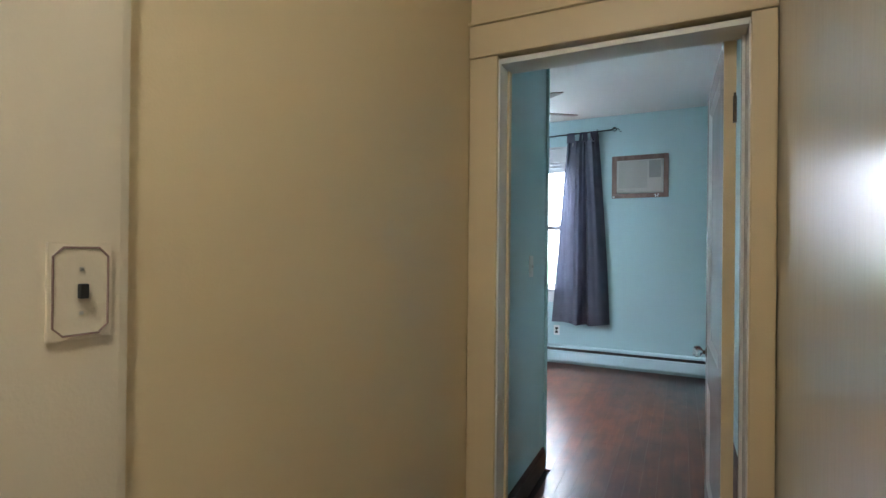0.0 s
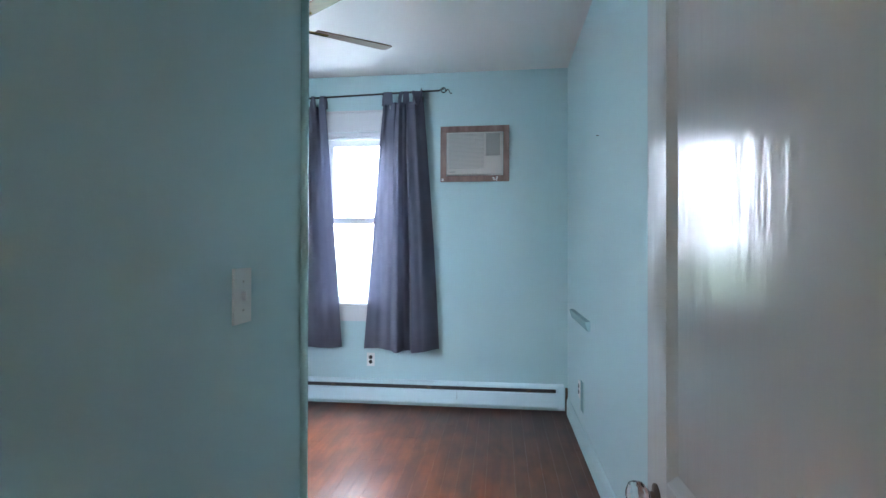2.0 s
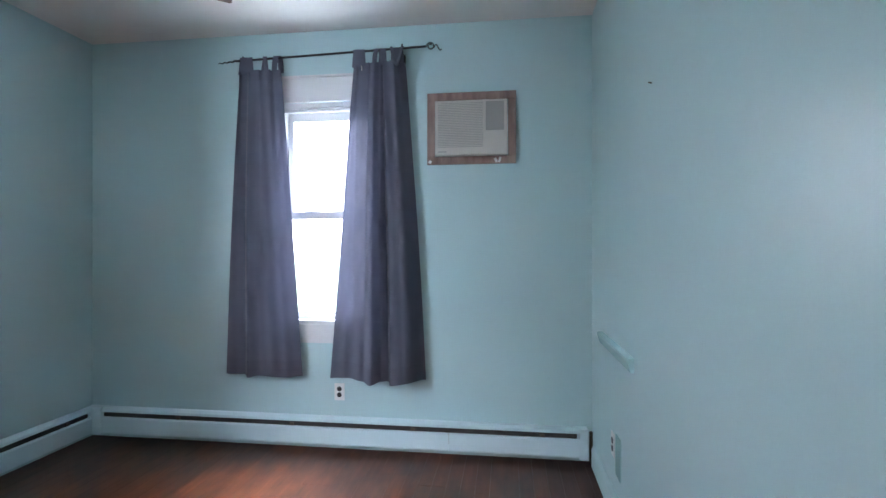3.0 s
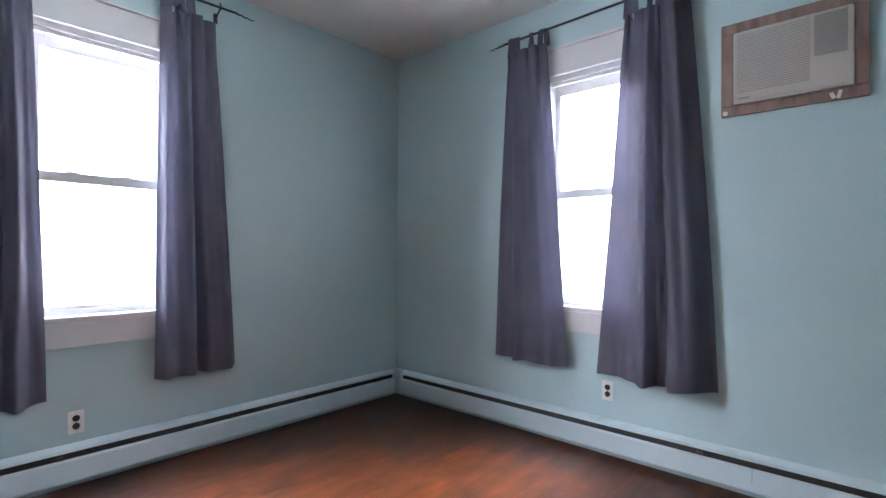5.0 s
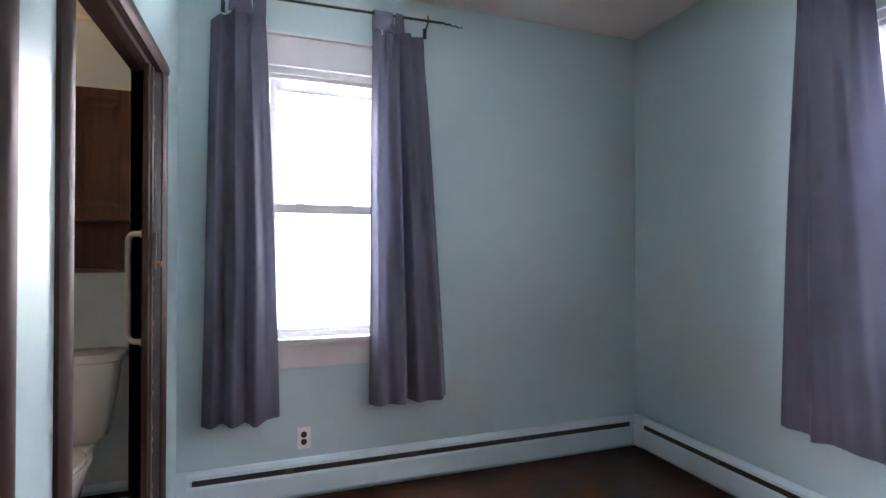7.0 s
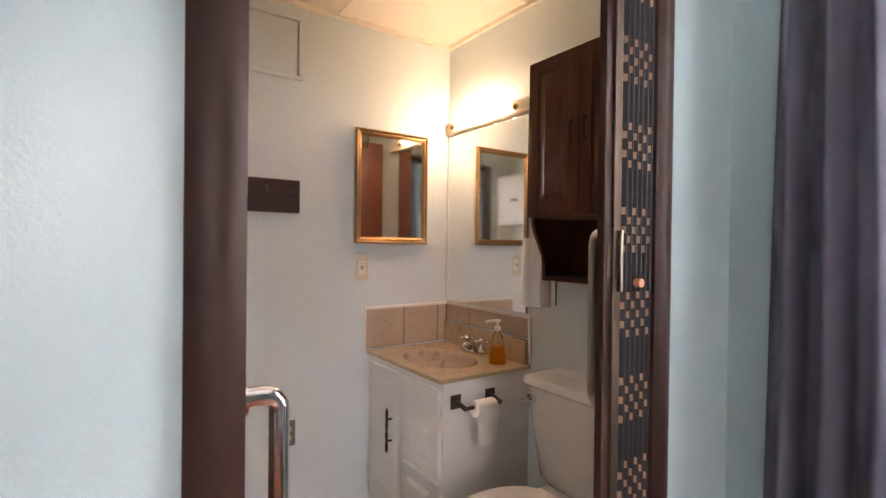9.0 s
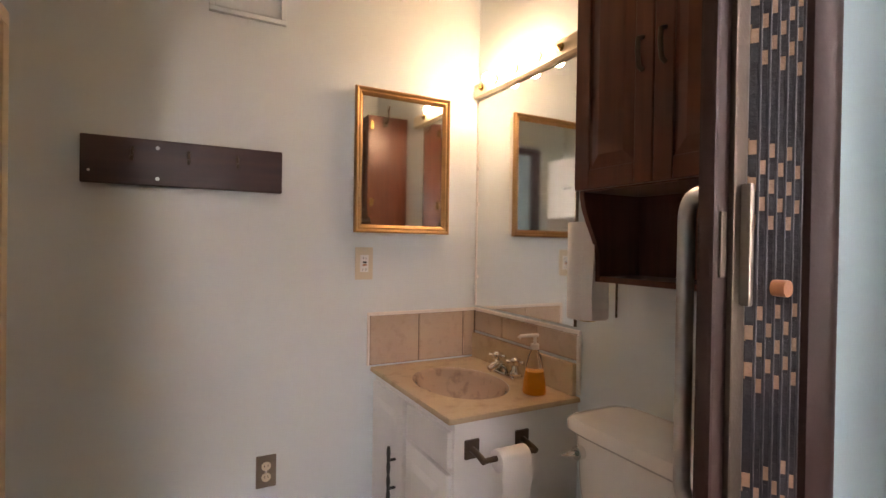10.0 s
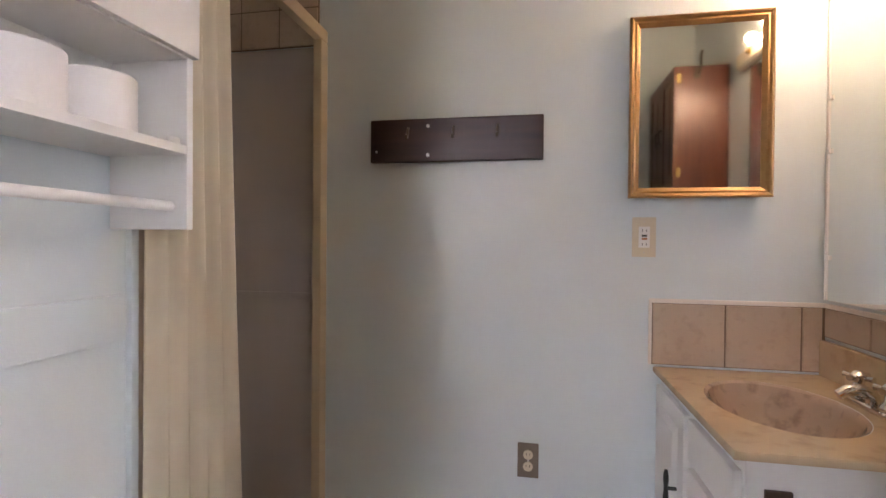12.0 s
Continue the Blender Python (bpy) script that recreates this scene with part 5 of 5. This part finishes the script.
def backsplash():
    e = thing("backsplash", "mottled beige tile backsplash with white caulk edge", "backsplash")
    z0, z1 = 0.857, 1.055
    part("grout_bed", boxes((-3.156, YS + 0.0005, z0, XW + 0.004, YS + 0.006, z1), (XW + 0.0005, YS + 0.0065, z0 + 0.11, XW + 0.006, 2.372, z1)), GROUT, e)
    xs = [-3.160, -3.376, -3.590, XW + 0.012]
    for a, b in zip(xs, xs[1:]):
        part("tile", box(b + 0.003, YS + 0.0062, z0 + 0.003, a - 0.003, YS + 0.012, z1 - 0.002, 0.0015, 1), TILE, e)
    ys = [YS + 0.014, 1.945, 2.165, 2.375]
    for a, b in zip(ys, ys[1:]):
        part("tile", box(XW + 0.0062, a + 0.003, z0 + 0.113, XW + 0.012, b - 0.003, z1 - 0.002, 0.0015, 1), TILE, e)
    part("caulk_edge", box(XW + 0.001, YS + 0.0005, z1, -3.150, YS + 0.013, z1 + 0.014, 0.004), CAULK, e, "white caulk bead")
    part("caulk_edge", box(XW + 0.001, YS + 0.0135, z1, XW + 0.013, 2.388, z1 + 0.014, 0.004), CAULK, e, "white caulk bead")
    part("caulk_edge", box(XW + 0.001, 2.376, z0, XW + 0.013, 2.388, z1 - 0.0005, 0.004), CAULK, e, "white caulk bead")
    part("caulk_edge", box(-3.1595, YS + 0.0005, z0, -3.150, YS + 0.013, z1 - 0.0005, 0.003), CAULK, e, "white caulk bead")


backsplash()


def paper_holder():
    e = thing("toilet_paper_holder", "dark bronze paper holder on the vanity side", "paper holder")
    y, z = 2.3785, 0.752
    for x in (-3.245, -3.425):
        s = part("mount", box(x - 0.024, y, z - 0.028, x + 0.024, y + 0.008, z + 0.028, 0.003), DARKMETAL, e)
        part("arm", sweep([(x, y + 0.008, z), (x, y + 0.05, z - 0.006), (x, y + 0.072, z - 0.012)], 0.010, 10), DARKMETAL, s, "", True)
    part("spindle", rod((-3.25, y + 0.066, z - 0.012), (-3.42, y + 0.066, z - 0.012), 0.008), DARKMETAL, e)
    r = thing("toilet_paper_roll", "thin white toilet paper roll with hanging sheet", "toilet paper")
    c = Vector((0, y + 0.066, z - 0.020))
    part("roll", placed(lathe([(0.012, -0.05), (0.032, -0.05), (0.033, -0.045), (0.033, 0.045), (0.032, 0.05), (0.012, 0.05)], 28), Matrix.Translation((-3.34, c.y, c.z)) @ Matrix.Rotation(radians(90), 4, "Y")), PAPER, r, "", True)
    bm = bmesh.new()
    g = []
    for j in range(12):
        s = j / 11
        g.append([bm.verts.new((-3.34 - 0.049 + 0.098 * i / 6, c.y + 0.034 + 0.004 * math.sin(5 * s + i * 0.5) - 0.006 * s, c.z - 0.14 * s + 0.003 * math.sin(i))) for i in range(7)])
    for j in range(11):
        for i in range(6):
            bm.faces.new((g[j][i], g[j][i + 1], g[j + 1][i + 1], g[j + 1][i]))
    part("hanging_sheet", bm, PAPER, r, "", True)


paper_holder()


def toilet():
    e = thing("toilet", "white porcelain two-piece toilet with closed lid", "toilet")
    cy = 2.792

    def ring(cx, w, d, z, n=28, p=3.0, off=0.0):
        out = []
        for i in range(n):
            t = 2 * math.pi * i / n
            c, s = math.cos(t), math.sin(t)
            out.append((cx + d / 2 * math.copysign(abs(c) ** (2 / p), c), cy + w / 2 * math.copysign(abs(s) ** (2 / p), s), z))
        return out
    part("tank", loft([ring(-3.545, 0.30, 0.15, 0.475, p=4), ring(-3.543, 0.35, 0.17, 0.50, p=5), ring(-3.54, 0.41, 0.20, 0.70, p=6), ring(-3.54, 0.44, 0.205, 0.842, p=6)]), CERAMIC, e, "", True)
    part("tank_lid", loft([ring(-3.538, 0.455, 0.222, 0.843, p=6), ring(-3.536, 0.478, 0.236, 0.852, p=6), ring(-3.536, 0.478, 0.236, 0.872, p=6), ring(-3.537, 0.45, 0.226, 0.884, p=6), ring(-3.538, 0.40, 0.18, 0.888, p=5)]), CERAMIC, e, "", True)
    fl = part("flush_lever", rod((-3.437, 2.625, 0.80), (-3.418, 2.625, 0.80), 0.018), CHROME, e, "chrome flush lever", True)
    part("lever_arm", sweep([(-3.415, 2.625, 0.80), (-3.405, 2.615, 0.797), (-3.402, 2.592, 0.788)], lambda s: 0.007 - 0.002 * s, 10), CHROME, fl, "", True)
    part("bowl", loft([ring(-3.26, 0.22, 0.50, ZB, p=2.6), ring(-3.27, 0.20, 0.46, 0.12, p=2.6), ring(-3.25, 0.22, 0.48, 0.24, p=2.4), ring(-3.21, 0.32, 0.58, 0.36, p=2.2), ring(-3.20, 0.365, 0.66, 0.43, p=2.2), ring(-3.20, 0.37, 0.67, 0.455, p=2.2), ring(-3.20, 0.34, 0.62, 0.462, p=2.2)]), CERAMIC, e, "", True)
    part("tank_deck", loft([ring(-3.48, 0.24, 0.24, 0.40, p=4), ring(-3.48, 0.26, 0.26, 0.46, p=4), ring(-3.50, 0.25, 0.22, 0.474, p=4)]), CERAMIC, e, "", True)
    part("seat", loft([ring(-3.165, 0.36, 0.46, 0.463, p=2.3), ring(-3.165, 0.375, 0.475, 0.472, p=2.3), ring(-3.165, 0.37, 0.47, 0.482, p=2.3)]), CERAMIC, e, "", True)
    part("lid", loft([ring(-3.17, 0.365, 0.462, 0.483, p=2.3), ring(-3.17, 0.372, 0.47, 0.490, p=2.3), ring(-3.172, 0.355, 0.45, 0.502, p=2.3), ring(-3.175, 0.25, 0.33, 0.509, p=2.3)]), CERAMIC, e, "", True)
    for s in (-0.07, 0.07):
        part("seat_hinge", rod((-3.395, cy + s - 0.02, 0.485), (-3.395, cy + s + 0.02, 0.485), 0.012), CERAMIC, e, "", True)


toilet()


def wall_cabinet():
    e = thing("wall_cabinet", "dark cherry wall cabinet with open lower shelf", "cabinet")
    xf, y0, y1, z0, zd, z1 = -3.42, 2.60, 3.09, 1.25, 1.49, 2.08
    xb = XW + 0.001
    t = 0.016
    prof = [(xb, z1 - 0.0005), (xf - 0.018, z1 - 0.0005), (xf - 0.018, zd)]
    for i in range(1, 13):
        s = i / 12
        prof.append((xf - 0.018 - 0.062 * (0.5 - 0.5 * math.cos(math.pi * s)), zd - (zd - z0 - 0.05) * s))
    prof += [(xf - 0.08, z0), (xb, z0)]
    for ya, yb in ((y0, y0 + t), (y1 - t, y1)):
        part("side_panel", loft([[(x, ya, z) for x, z in prof], [(x, yb, z) for x, z in prof]]), CHERRY, e)
    part("back_panel", box(xb, y0 + t + 0.0004, z0, xb + 0.006, y1 - t - 0.0004, z1), CHERRY, e)
    part("top_panel", box(xb + 0.0065, y0 + t + 0.0004, z1 - t, xf - 0.018, y1 - t - 0.0004, z1), CHERRY, e)
    part("middle_shelf", box(xb + 0.0065, y0 + t + 0.0004, zd, xf - 0.018, y1 - t - 0.0004, zd + t), CHERRY, e)
    part("bottom_shelf", box(xb + 0.0065, y0 + t + 0.0004, z0, xf - 0.08, y1 - t - 0.0004, z0 + t, 0.002), CHERRY, e)
    ym = (y0 + y1) / 2
    for ya, yb, hy in ((y0, ym - 0.0015, ym - 0.03), (ym + 0.0015, y1, ym + 0.03)):
        d = part("door", box(xf - 0.0175, ya, zd + 0.004, xf - 0.006, yb, z1), CHERRY, e)
        s = 0.05
        for n, q in (("stile", (ya, zd + 0.004, ya + s, z1)), ("stile", (yb - s, zd + 0.004, yb, z1)), ("rail", (ya + s, zd + 0.004, yb - s, zd + 0.004 + s)), ("rail", (ya + s, z1 - s, yb - s, z1))):
            part(n, box(xf - 0.0055, q[0], q[1], xf + 0.002, q[2], q[3], 0.002, 1), CHERRY, d)
        bm = bmesh.new()
        o = [(ya + s + 0.006, zd + s + 0.012), (yb - s - 0.006, zd + s + 0.012), (yb - s - 0.006, z1 - s - 0.008), (ya + s + 0.006, z1 - s - 0.008)]
        c = [(p[0] + (0.026 if i in (0, 3) else -0.026), p[1] + (0.026 if i < 2 else -0.026)) for i, p in enumerate(o)]
        a = [bm.verts.new((xf - 0.0055, *p)) for p in o]
        b = [bm.verts.new((xf + 0.001, *p)) for p in c]
        for k in range(4):
            bm.faces.new((a[k], a[(k + 1) % 4], b[(k + 1) % 4], b[k]))
        bm.faces.new(b)
        part("raised_panel", bm, CHERRY, d)
        part("handle", sweep([(xf + 0.002, hy, 1.825), (xf + 0.018, hy, 1.82), (xf + 0.020, hy, 1.79), (xf + 0.014, hy, 1.756), (xf + 0.002, hy, 1.75)], 0.0055, 10), DARKMETAL, d, "black drop handle", True)
        for z in (1.56, 2.0):
            part("hinge", box(xf - 0.03, ya - 0.003 if ya == y0 else yb, z, xf - 0.012, ya if ya == y0 else yb + 0.003, z + 0.045, 0.001), BRASS, d, "brass butt hinge")
    return e


wall_cabinet()
hk = thing("coat_hook", "curved bronze hook on the cabinet side", "hook")
part("plate", box(-3.535, 2.590, 2.02, -3.505, 2.5995, 2.075, 0.003), DARKMETAL, hk)
part("prong", sweep([(-3.52, 2.588, 2.04), (-3.52, 2.565, 2.035), (-3.52, 2.545, 2.06), (-3.52, 2.55, 2.10), (-3.52, 2.535, 2.125)], 0.006, 10), DARKMETAL, hk, "", True)


def paper_towels():
    e = thing("paper_towel_holder", "brass upright paper towel bracket beside the cabinet", "paper towel holder")
    part("bracket", boxes((XW + 0.001, 2.535, 1.422, -3.524, 2.549, 1.427), (XW + 0.0005, 2.53, 1.132, XW + 0.006, 2.5345, 1.427), bevel=0.001), DARKMETAL, e)
    part("spindle", lathe([(0, 1.131), (0.022, 1.132), (0.022, 1.138), (0.006, 1.139), (0.006, 1.421), (0, 1.4215)], 20, Matrix.Translation((-3.53, 2.542, 0))), BRASS, e, "", True)
    r = thing("paper_towel_roll", "white paper towel roll standing upright", "paper towels")
    part("roll", placed(lathe([(0.018, 0), (0.056, 0), (0.058, 0.004), (0.058, 0.271), (0.056, 0.275), (0.018, 0.275)], 36), Matrix.Translation((-3.53, 2.542, 1.14))), PAPER, r, "", True)
    bm = bmesh.new()
    g = []
    for j in range(9):
        z = 1.142 + 0.27 * j / 8
        g.append([bm.verts.new((-3.474 + 0.004 * math.sin(j * 0.7) * i / 6 - 0.002 * i, 2.54 + 0.011 * i, z)) for i in range(7)])
    for j in range(8):
        for i in range(6):
            bm.faces.new((g[j][i], g[j][i + 1], g[j + 1][i + 1], g[j + 1][i]))
    part("loose_sheet", bm, PAPER, r, "", True)


paper_towels()

# access panel high on the wall
ap = thing("access_panel", "painted square access panel high on bathroom wall", "access panel")
part("panel", box(-2.80, YS + 0.0005, 2.155, -2.585, YS + 0.012, 2.40, 0.003), BATHWALL, ap)
for q in ((-2.822, 2.135, -2.566, 2.152), (-2.822, 2.403, -2.566, 2.42), (-2.822, 2.1525, -2.803, 2.4025), (-2.5825, 2.1525, -2.566, 2.4025)):
    part("trim", box(q[0], YS + 0.0005, q[1], q[2], YS + 0.018, q[3], 0.003), BATHWALL, ap)


def shelf_unit():
    e = thing("shelf_cabinet", "white wall shelf with doors, open shelf and towel bar", "shelf unit")
    xb, xf, y0, y1 = -1.991, -2.158, 2.585, 3.10
    t = 0.016
    for ya in (y0, y1 - t):
        part("side_panel", box(xf, ya, 1.262, xb, ya + t, 2.02, 0.002), CABWHITE, e)
    for z in (1.40, 1.575, 2.004):
        part("shelf", box(xf, y0 + t + 0.0004, z, xb, y1 - t - 0.0004, z + t, 0.002), CABWHITE, e)
    part("top_board", box(xf - 0.012, y0 - 0.01, 2.0205, xb, y1 + 0.01, 2.036, 0.004), CABWHITE, e)
    part("back_panel", box(xb - 0.006, y0 + t + 0.0004, 1.417, xb - 0.001, y1 - t - 0.0004, 2.003), CABWHITE, e)
    part("towel_bar", rod((xf + 0.035, y0 + t, 1.305), (xf + 0.035, y1 - t, 1.305), 0.009), CABWHITE, e, "", True)
    ym = (y0 + y1) / 2
    for ya, yb, ky in ((y0, ym - 0.001, ym - 0.025), (ym + 0.001, y1, ym + 0.025)):
        d = part("door", box(xf - 0.014, ya, 1.578, xf - 0.0005, yb, 2.018, 0.003), CABWHITE, e)
        part("knob", lathe([(0, 0), (0.006, 0), (0.005, 0.012), (0.013, 0.017), (0.014, 0.024), (0, 0.028)], 16, Matrix.Translation((xf - 0.014, ky, 1.80)) @ Matrix.Rotation(radians(-90), 4, "Y")), CHROME, d, "chrome knob", True)


shelf_unit()
for y, lab in ((2.70, "white toilet paper roll standing on the shelf"), (2.83, "second white toilet paper roll standing on the shelf")):
    r = thing("toilet_paper_roll", lab, "toilet paper", "spare paper rolls", at=(-2.07, y, 1.4165))
    part("roll", lathe([(0.02, 0), (0.052, 0), (0.055, 0.003), (0.055, 0.097), (0.052, 0.1), (0.02, 0.1)], 36), PAPER, r, "", True)
    part("core", lathe([(0.0175, -0.0002), (0.0198, -0.0002), (0.0198, 0.0995), (0.0175, 0.0995)], 24), CARD, r, "brown cardboard core", True)
cap = thing("bottle_cap", "small white plastic cap on the shelf", "cap", at=(-2.14, 2.615, 1.4165))
part("cap", lathe([(0, 0), (0.011, 0), (0.012, 0.003), (0.011, 0.012), (0.006, 0.013), (0.0, 0.013)], 20), PLATE, cap, "", True)

setting("trim_bath_rail", box(-2.005, 2.575, 1.045, -1.9905, 3.118, 1.135, 0.004), BATHWALL)
setting("trim_bath_panel_edge", boxes((-2.005, 2.545, ZB, -1.9905, 2.563, HB - 0.001), bevel=0.003), BATHWALL)


def shower():
    e = thing("shower_stall", "tan framed shower stall with beige panels", "shower")
    x0, x1, y0, y1 = -2.02, -1.372, YS + 0.0015, 2.54
    zt = 1.96
    part("post", box(x0 - 0.02, y0, ZB, x0 + 0.012, y0 + 0.055, zt, 0.006), SHOWERTRIM, e)
    part("header", box(x0 - 0.02, y0, zt + 0.0005, x0 + 0.012, y1, zt + 0.045, 0.006), SHOWERTRIM, e)
    part("back_panel", box(x0 + 0.013, y0, ZB, x1, y0 + 0.006, 1.95), SURROUND, e)
    part("end_panel", box(x1, y0 + 0.007, ZB, x1 + 0.006, y1, 1.95), SURROUND, e)
    part("side_panel", box(x0 + 0.08, y1, ZB, x1, y1 + 0.006, 1.95), SURROUND, e)
    part("shelf_ledge", box(x0 + 0.014, y0 + 0.0065, 1.035, x1 - 0.001, y0 + 0.02, 1.055, 0.004), SURROUND, e)
    part("curb", box(x0 - 0.02, y0 + 0.056, ZB, x0 + 0.06, y1, 0.18, 0.01), SHOWERTRIM, e)
    bed = part("tile_bed", boxes((x0 + 0.013, y0, 1.955, x1, y0 + 0.005, HB - 0.001), (x1, y0 + 0.006, 1.955, x1 + 0.005, y1, HB - 0.001)), GROUT, e)
    for i in range(5):
        for j in range(4):
            a, z = x0 + 0.016 + i * 0.155, 1.958 + j * 0.14
            b, zz = min(a + 0.15, x1 - 0.002), min(z + 0.135, HB - 0.003)
            if b - a > 0.02 and zz - z > 0.02:
                part("tile", box(a, y0 + 0.0052, z, b, y0 + 0.010, zz, 0.0015, 1), TILE, bed)
    part("side_wall", box(x0 + 0.02, y1 + 0.007, ZB, x1, y1 + 0.018, HB - 0.001), BATHWALL, e)


shower()


def shower_curtain():
    e = thing("shower_curtain", "cream cloth shower curtain drawn aside", "shower curtain")
    bm = bmesh.new()
    n, k = 60, 24
    g = []
    for j in range(k + 1):
        v = j / k
        z = 2.12 - (2.12 - 0.22) * v
        ya, yb = 2.56, 2.312 - 0.085 * v ** 1.3
        g.append([bm.verts.new((-2.03 + 0.018 * math.sin(i / n * 31 + 0.6 * v) * (0.6 + 0.4 * v) - 0.006, ya + (yb - ya) * i / n, z)) for i in range(n + 1)])
    for j in range(k):
        for i in range(n):
            bm.faces.new((g[j][i], g[j][i + 1], g[j + 1][i + 1], g[j + 1][i]))
    part("cloth", bm, SHOWERCLOTH, e, "", True)
    part("rail", rod((-2.035, YS + 0.002, 2.14), (-2.035, 2.58, 2.14), 0.011), SATIN, e, "", True)
    for i in range(6):
        part("ring", sweep([(-2.035 + 0.018 * math.cos(a), 2.34 + 0.04 * i, 2.135 + 0.022 * math.sin(a)) for a in [q * math.pi / 6 for q in range(13)]], 0.002, 6), SATIN, e)


shower_curtain()

# unseen dome lamp, added to give the hall its warm light
hl = thing("hall_fill_lamp", "unseen warm dome lamp added to light the hall", "ceiling lamp", at=(-0.70, -0.1, H - 0.15))
part("base", lathe([(0, 0), (0.13, 0), (0.13, -0.015), (0.12, -0.02), (0, -0.02)], 28), BRASS, hl, "", True)
part("shade", lathe([(0.115, -0.0205), (0.112, -0.045), (0.09, -0.075), (0.05, -0.092), (0, -0.097)], 28), HALLGLOW, hl, "glowing glass dome", True)

# ---- floorboards ----
rng = random.Random(11)
bw = 0.083
lengths = (0.9, 1.25, 1.6)
board_mesh = {}
floor_ob = tagged(link("floor", boxes((BX, DY1, -0.0198, XE, BY, -0.013), (XW, BY, -0.0198, XE, YN, -0.013)), SLOT), kind="structure")


def board(x0, x1, y0, y1):
    key = (round(x1 - x0, 4), round(y1 - y0, 4))
    if key not in board_mesh:
        ob = link("plank", box(0, 0, 0, key[0] - 0.0007, key[1] - 0.0006, 0.0125, 0.0002, 1), PLANK, floor_ob)
        board_mesh[key] = ob.data
    else:
        ob = new("plank", board_mesh[key])
        ob.parent = floor_ob
    ob.location = (x0, y0, -0.0125)


x = XW
while x < XE - 0.005:
    xe = min(x + bw, XE)
    y = BY if x < BX else DY1
    yend = YN
    first = True
    while y < yend - 0.01:
        ln = rng.choice(lengths) if not first else rng.choice((0.35, 0.6, 0.85, 1.1))
        first = False
        ye = min(y + ln, yend)
        if yend - ye < 0.2:
            ye = yend
        board(x, xe, y, ye)
        y = ye
    x = xe
